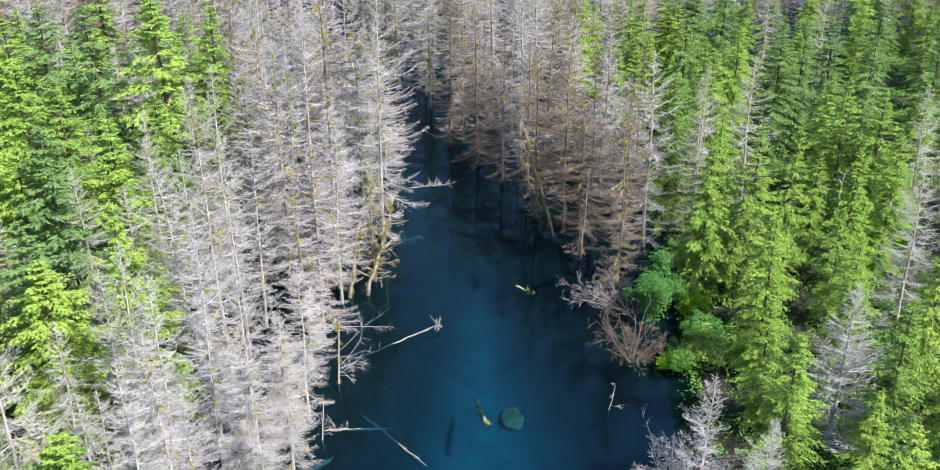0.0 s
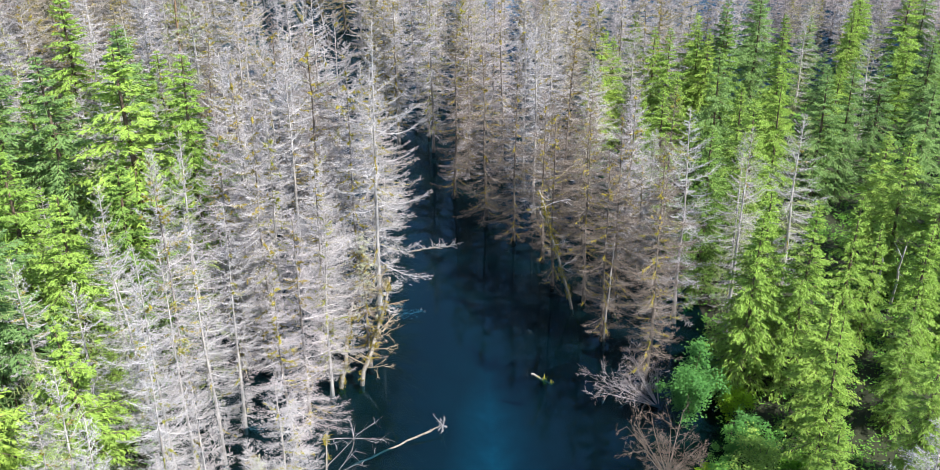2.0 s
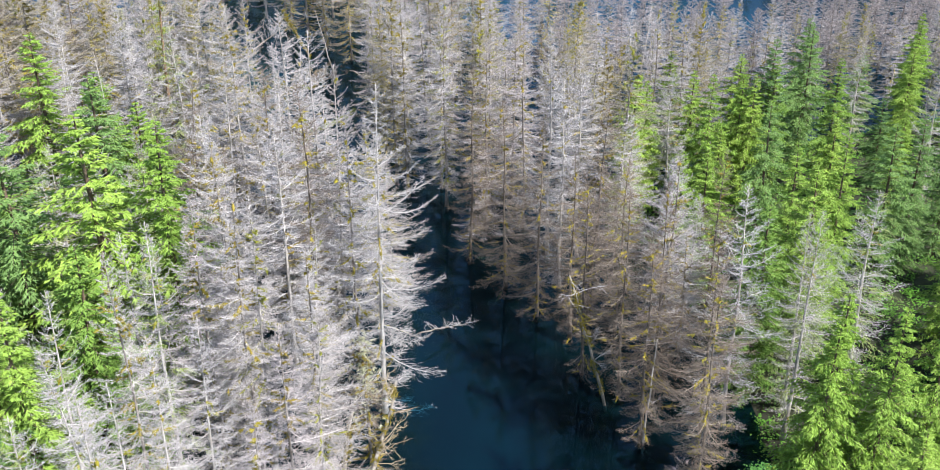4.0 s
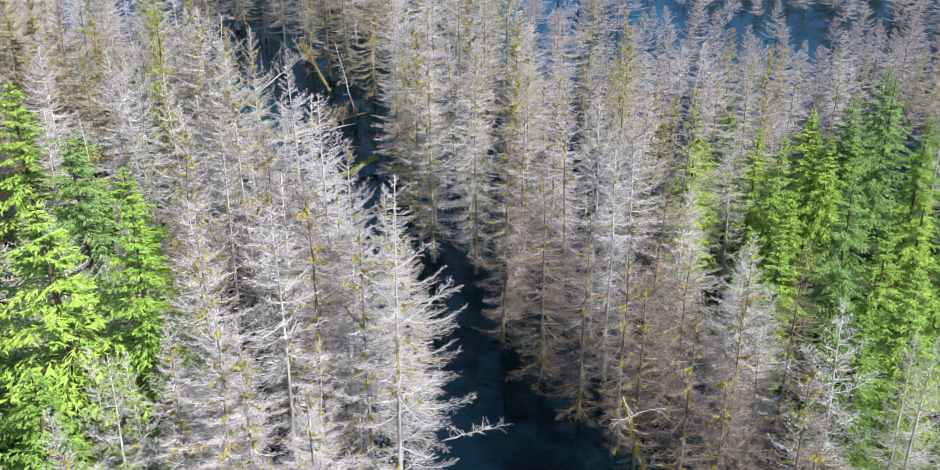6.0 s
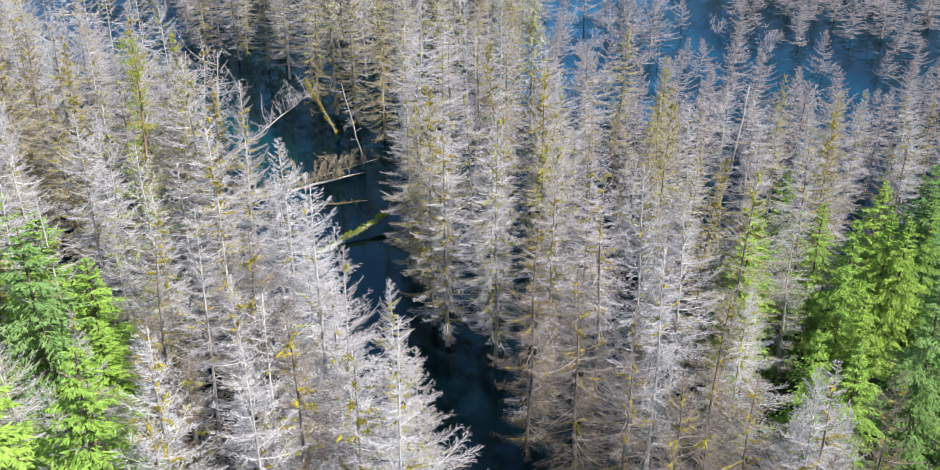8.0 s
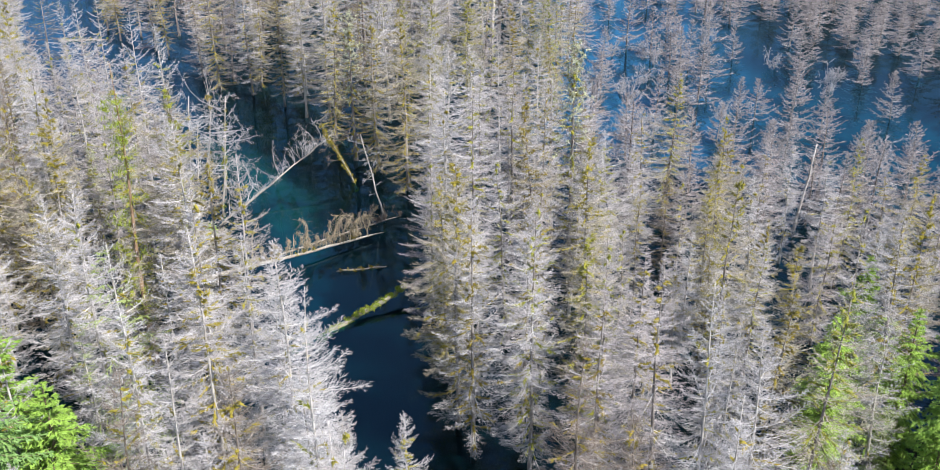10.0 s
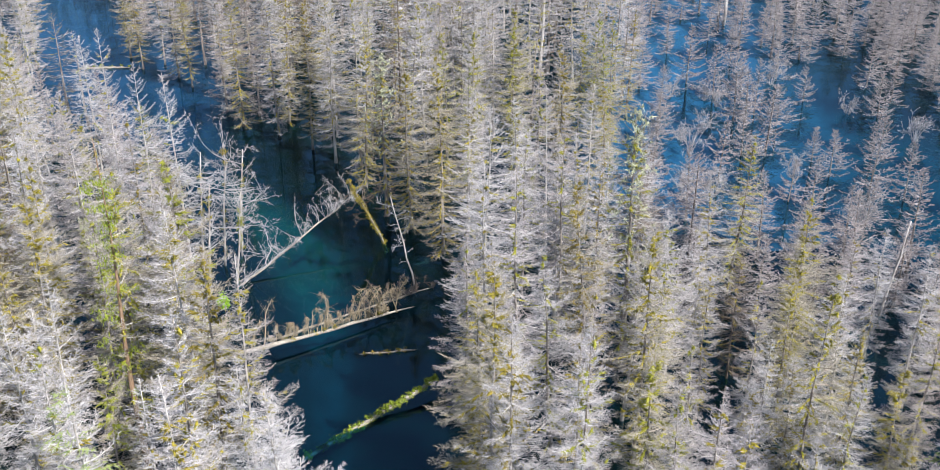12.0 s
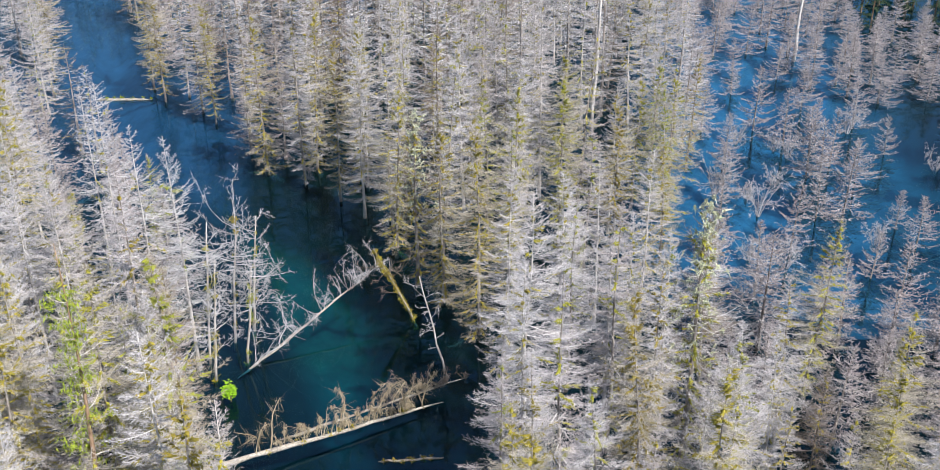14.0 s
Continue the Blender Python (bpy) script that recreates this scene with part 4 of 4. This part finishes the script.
snag("leaning_snag", (-10.2, 86.1, -0.4), (-7.6, 89.2, 8.0), 0.2, "mossy leaning trunk with drooping pale twigs over water", boughs=14, reach=2.4, depth=2, mossy=0.9, mat=LOG_WOOD, twig_mat=TWIG_TAN, seed=14)
snag("dead_snag", (9.6, 92.2, -0.3), (10.0, 92.6, 9), 0.09, "thin white broken snag at the dark bank", boughs=5, reach=0.9, seed=15)
snag("broken_trunk", (33.4, 95.5, 1.0), (32.8, 94.6, 6.5), 0.15, "pale broken trunk leaning among green conifers", boughs=1, reach=0.6, seed=16)
snag("broken_trunk", (33.8, 93.7, 1.0), (32.9, 91.2, 9), 0.14, "pale slanting dead trunk among green conifers", boughs=2, reach=0.8, seed=17)
snag("standing_twig", (9.1, 69.1, -0.4), (9.6, 69.6, 2.0), 0.04, "small white bare twig standing in the water", boughs=4, reach=0.8, seed=18)
bare_bush("bare_shrub", (12.7, 83.2, -0.3), 2.9, 4.4, "grey leafless shrub leaning over the dark bank", TWIG_MAUVE, 13, 19, aim=(-3.0, 1.6, -2.2), thick=0.034)
bare_bush("bare_shrub", (11.9, 75.4, -0.3), 4.2, 4.5, "brownish leafless round shrub hanging over the water's edge", TWIG_BROWN, 14, 20, thick=0.034)
bare_bush("white_dead_tree", (9.2, 53.0, -0.3), 3.0, 8.0, "bleached leafless tree at the water's edge", TWIG_PALE, 6, 21)
shrub("green_shrub", (14.5, 81.6, 0.1), 2.7, 6.6, "round leafy bluish-green shrub on the dark bank", LEAVES, 22, 6500, 0.17)
shrub("green_shrub", (18.2, 74.6, 0.3), 2.3, 3.6, "bright green leafy shrub at the waterside", NEEDLES, 23, 3600, 0.15)
shrub("green_shrub", (15.7, 74.0, 0.1), 1.7, 2.0, "low green leafy shrub at the waterside", LEAVES, 24, 2200, 0.14)
for k, (x, y, size, height) in enumerate(((16.8, 77.3, 1.5, 2.4), (14.6, 74.9, 1.2, 1.6), (18.7, 75.8, 1.6, 2.6), (18.0, 78.4, 1.5, 2.8), (35.5, 94.4, 1.8, 3.0), (35.3, 87.0, 1.7, 2.6), (33.6, 96.4, 1.5, 2.4), (17.8, 81.9, 1.6, 2.6), (17.2, 85.4, 1.6, 2.8), (20.2, 73.6, 1.5, 2.2))):
    shrub("green_shrub", (x, y, ground_height(x, y)), size, height, "bright green leafy undershrub on the dark bank", LEAVES_BRIGHT if k % 3 == 1 else LEAVES, 100 + k, 2200, 0.14)
b = Build()
bm = bmesh.new()
bmesh.ops.create_icosphere(bm, subdivisions=3, radius=1.0)
for v in bm.verts:
    v.co *= 1 + 0.5 * noise.noise(v.co * 1.3) + 0.2 * noise.noise(v.co * 4)
    v.co = Vector((v.co.x * 1.1, v.co.y * 1.3, v.co.z * 0.35))
b.add([v.co for v in bm.verts], [[v.index for v in f.verts] for f in bm.faces])
bm.free()
rock = new("sunken_boulder", b.mesh("sunken_boulder", [PALE_ROCK], True))
rock.location = (2.4, 74.2, ground_height(2.4, 74.2) + 0.05)
tagged(rock, "pale boulder sunken under the clear bay water", "boulder")

# second pool
fallen("fallen_tree", (-35.4, 152.9, 1.2), (-19.6, 164.8, 0.4), 0.22, 0.1, "pale fallen trunk bridging the pool with upright dead boughs", boughs=52, reach=4.2, upright=1.2, twig_mat=TWIG_TAN, span=(0.24, 0.9), mossy=8, seed=31, droop=0.4, litter=0.7)
fallen("fallen_tree", (-31.0, 158.7, 0.1), (-18.6, 167.6, 0.7), 0.12, 0.07, "grey fallen trunk lying behind another in the pool", boughs=46, reach=2.4, upright=0.8, twig_mat=TWIG_BROWN, span=(0.35, 1), seed=32, droop=0.3, litter=0.3)
fallen("floating_log", (-23.2, 157.6, 0.03), (-18.6, 158.7, 0.06), 0.07, 0.1, "thin dark log floating in the pool", boughs=3, reach=0.5, seed=33, mossy=8)
fallen("mossy_log", (-25.2, 144.9, -0.9), (-16.0, 153.4, 1.2), 0.15, 0.2, "fallen log covered in bright green moss", mossy=110, moss_mat=GREEN_MOSS, seed=34)
fallen("fallen_tree", (-36.8, 166.2, -0.4), (-27.8, 178.8, 3.8), 0.13, 0.06, "slanting fallen tree with comb-like bare boughs above the pool", boughs=64, reach=3.6, upright=0.6, span=(0.1, 1), seed=35, droop=0.05, stub=True, limb=0.7)
snag("leaning_snag", (-24.2, 176.4, -0.4), (-27.6, 176.0, 7), 0.12, "mossy trunk leaning over the pool", boughs=12, reach=2.0, mossy=1.2, mat=BARK, twig_mat=TWIG_BROWN, seed=36)
snag("dead_snag", (-20.2, 168.9, -0.3), (-22.2, 168.8, 9), 0.1, "thin pale dead sapling leaning over the pool", boughs=16, reach=1.1, seed=37)
shrub("water_shrub", (-36.1, 162.8, 0.0), 0.62, 2.2, "small vivid green shrub growing from the water", LEAVES_BRIGHT, 38, 420, 0.2)
for k, (x, y, h) in enumerate(((-38.3, 165.2, 11), (-38.6, 170.6, 12), (-39.6, 167.4, 13), (-36.6, 168.0, 9), (-37.6, 172.5, 11))):
    snag("bare_tree", (x, y, -0.4), (x + 1.2, y + 0.3, h), 0.12, "slender leafless pale tree with mossy limbs beside the pool", boughs=22, reach=2.6, depth=2, mossy=0.3, seed=40 + k, group="bare trees beside the pool")
snag("dead_snag", (-11.6, 219, -0.4), (-11.1, 219.2, 24), 0.24, "tall bare white snag among grey dead trees", boughs=3, reach=0.8, seed=50)
snag("dead_snag", (14.6, 248.5, -0.4), (14.9, 248.5, 15), 0.28, "tall bare white snag beyond the pond", boughs=3, reach=0.8, seed=51)
snag("leaning_snag", (20.4, 168.0, -0.4), (21.2, 167.2, 9.5), 0.16, "pale leaning dead trunk beside the pond", boughs=3, reach=0.8, seed=52)
fallen("floating_log", (-75, 220.8, 0.05), (-68, 221.8, 0.1), 0.2, 0.15, "mossy log floating in the far channel", mossy=14, moss_mat=GREEN_MOSS, seed=53)
k = 0
prng = np.random.default_rng(60)
while k < 16:
    x, y = prng.uniform(-2, 34), prng.uniform(180, 236)
    if -14 < open_water(x, y) < 0.5:
        bare_bush("flooded_shrub", (x, y, -0.6), 1.4, prng.uniform(2.5, 5.5), "grey leafless shrub standing in the pond", TWIG, 6, 61 + k, group="bare shrubs in the pond")
        k += 1

# low growth on the banks
brush, urng = Build(), np.random.default_rng(90)
k = 0
while k < 2300:
    x, y = urng.uniform(-48, 60), urng.uniform(30, 150)
    if green(x, y) < 0 or open_water(x, y) < 1.0 or not in_view(x, y, 0):
        continue
    size = urng.uniform(0.5, 1.3)
    n = 34
    q = np.array((x, y, ground_height(x, y))) + urng.normal(size=(n, 3)) * (0.55 * size, 0.55 * size, 0.22 * size) + (0, 0, 0.45 * size)
    w = urng.normal(size=(n, 3)) * (0.16, 0.16, 0.07)
    brush.sprigs(q, q + w, 0.07, 0.3)
    k += 1
tagged(new("undergrowth", brush.mesh("undergrowth", [LEAVES])), "low green undergrowth on the forest floor", "undergrowth", kind="stuff")
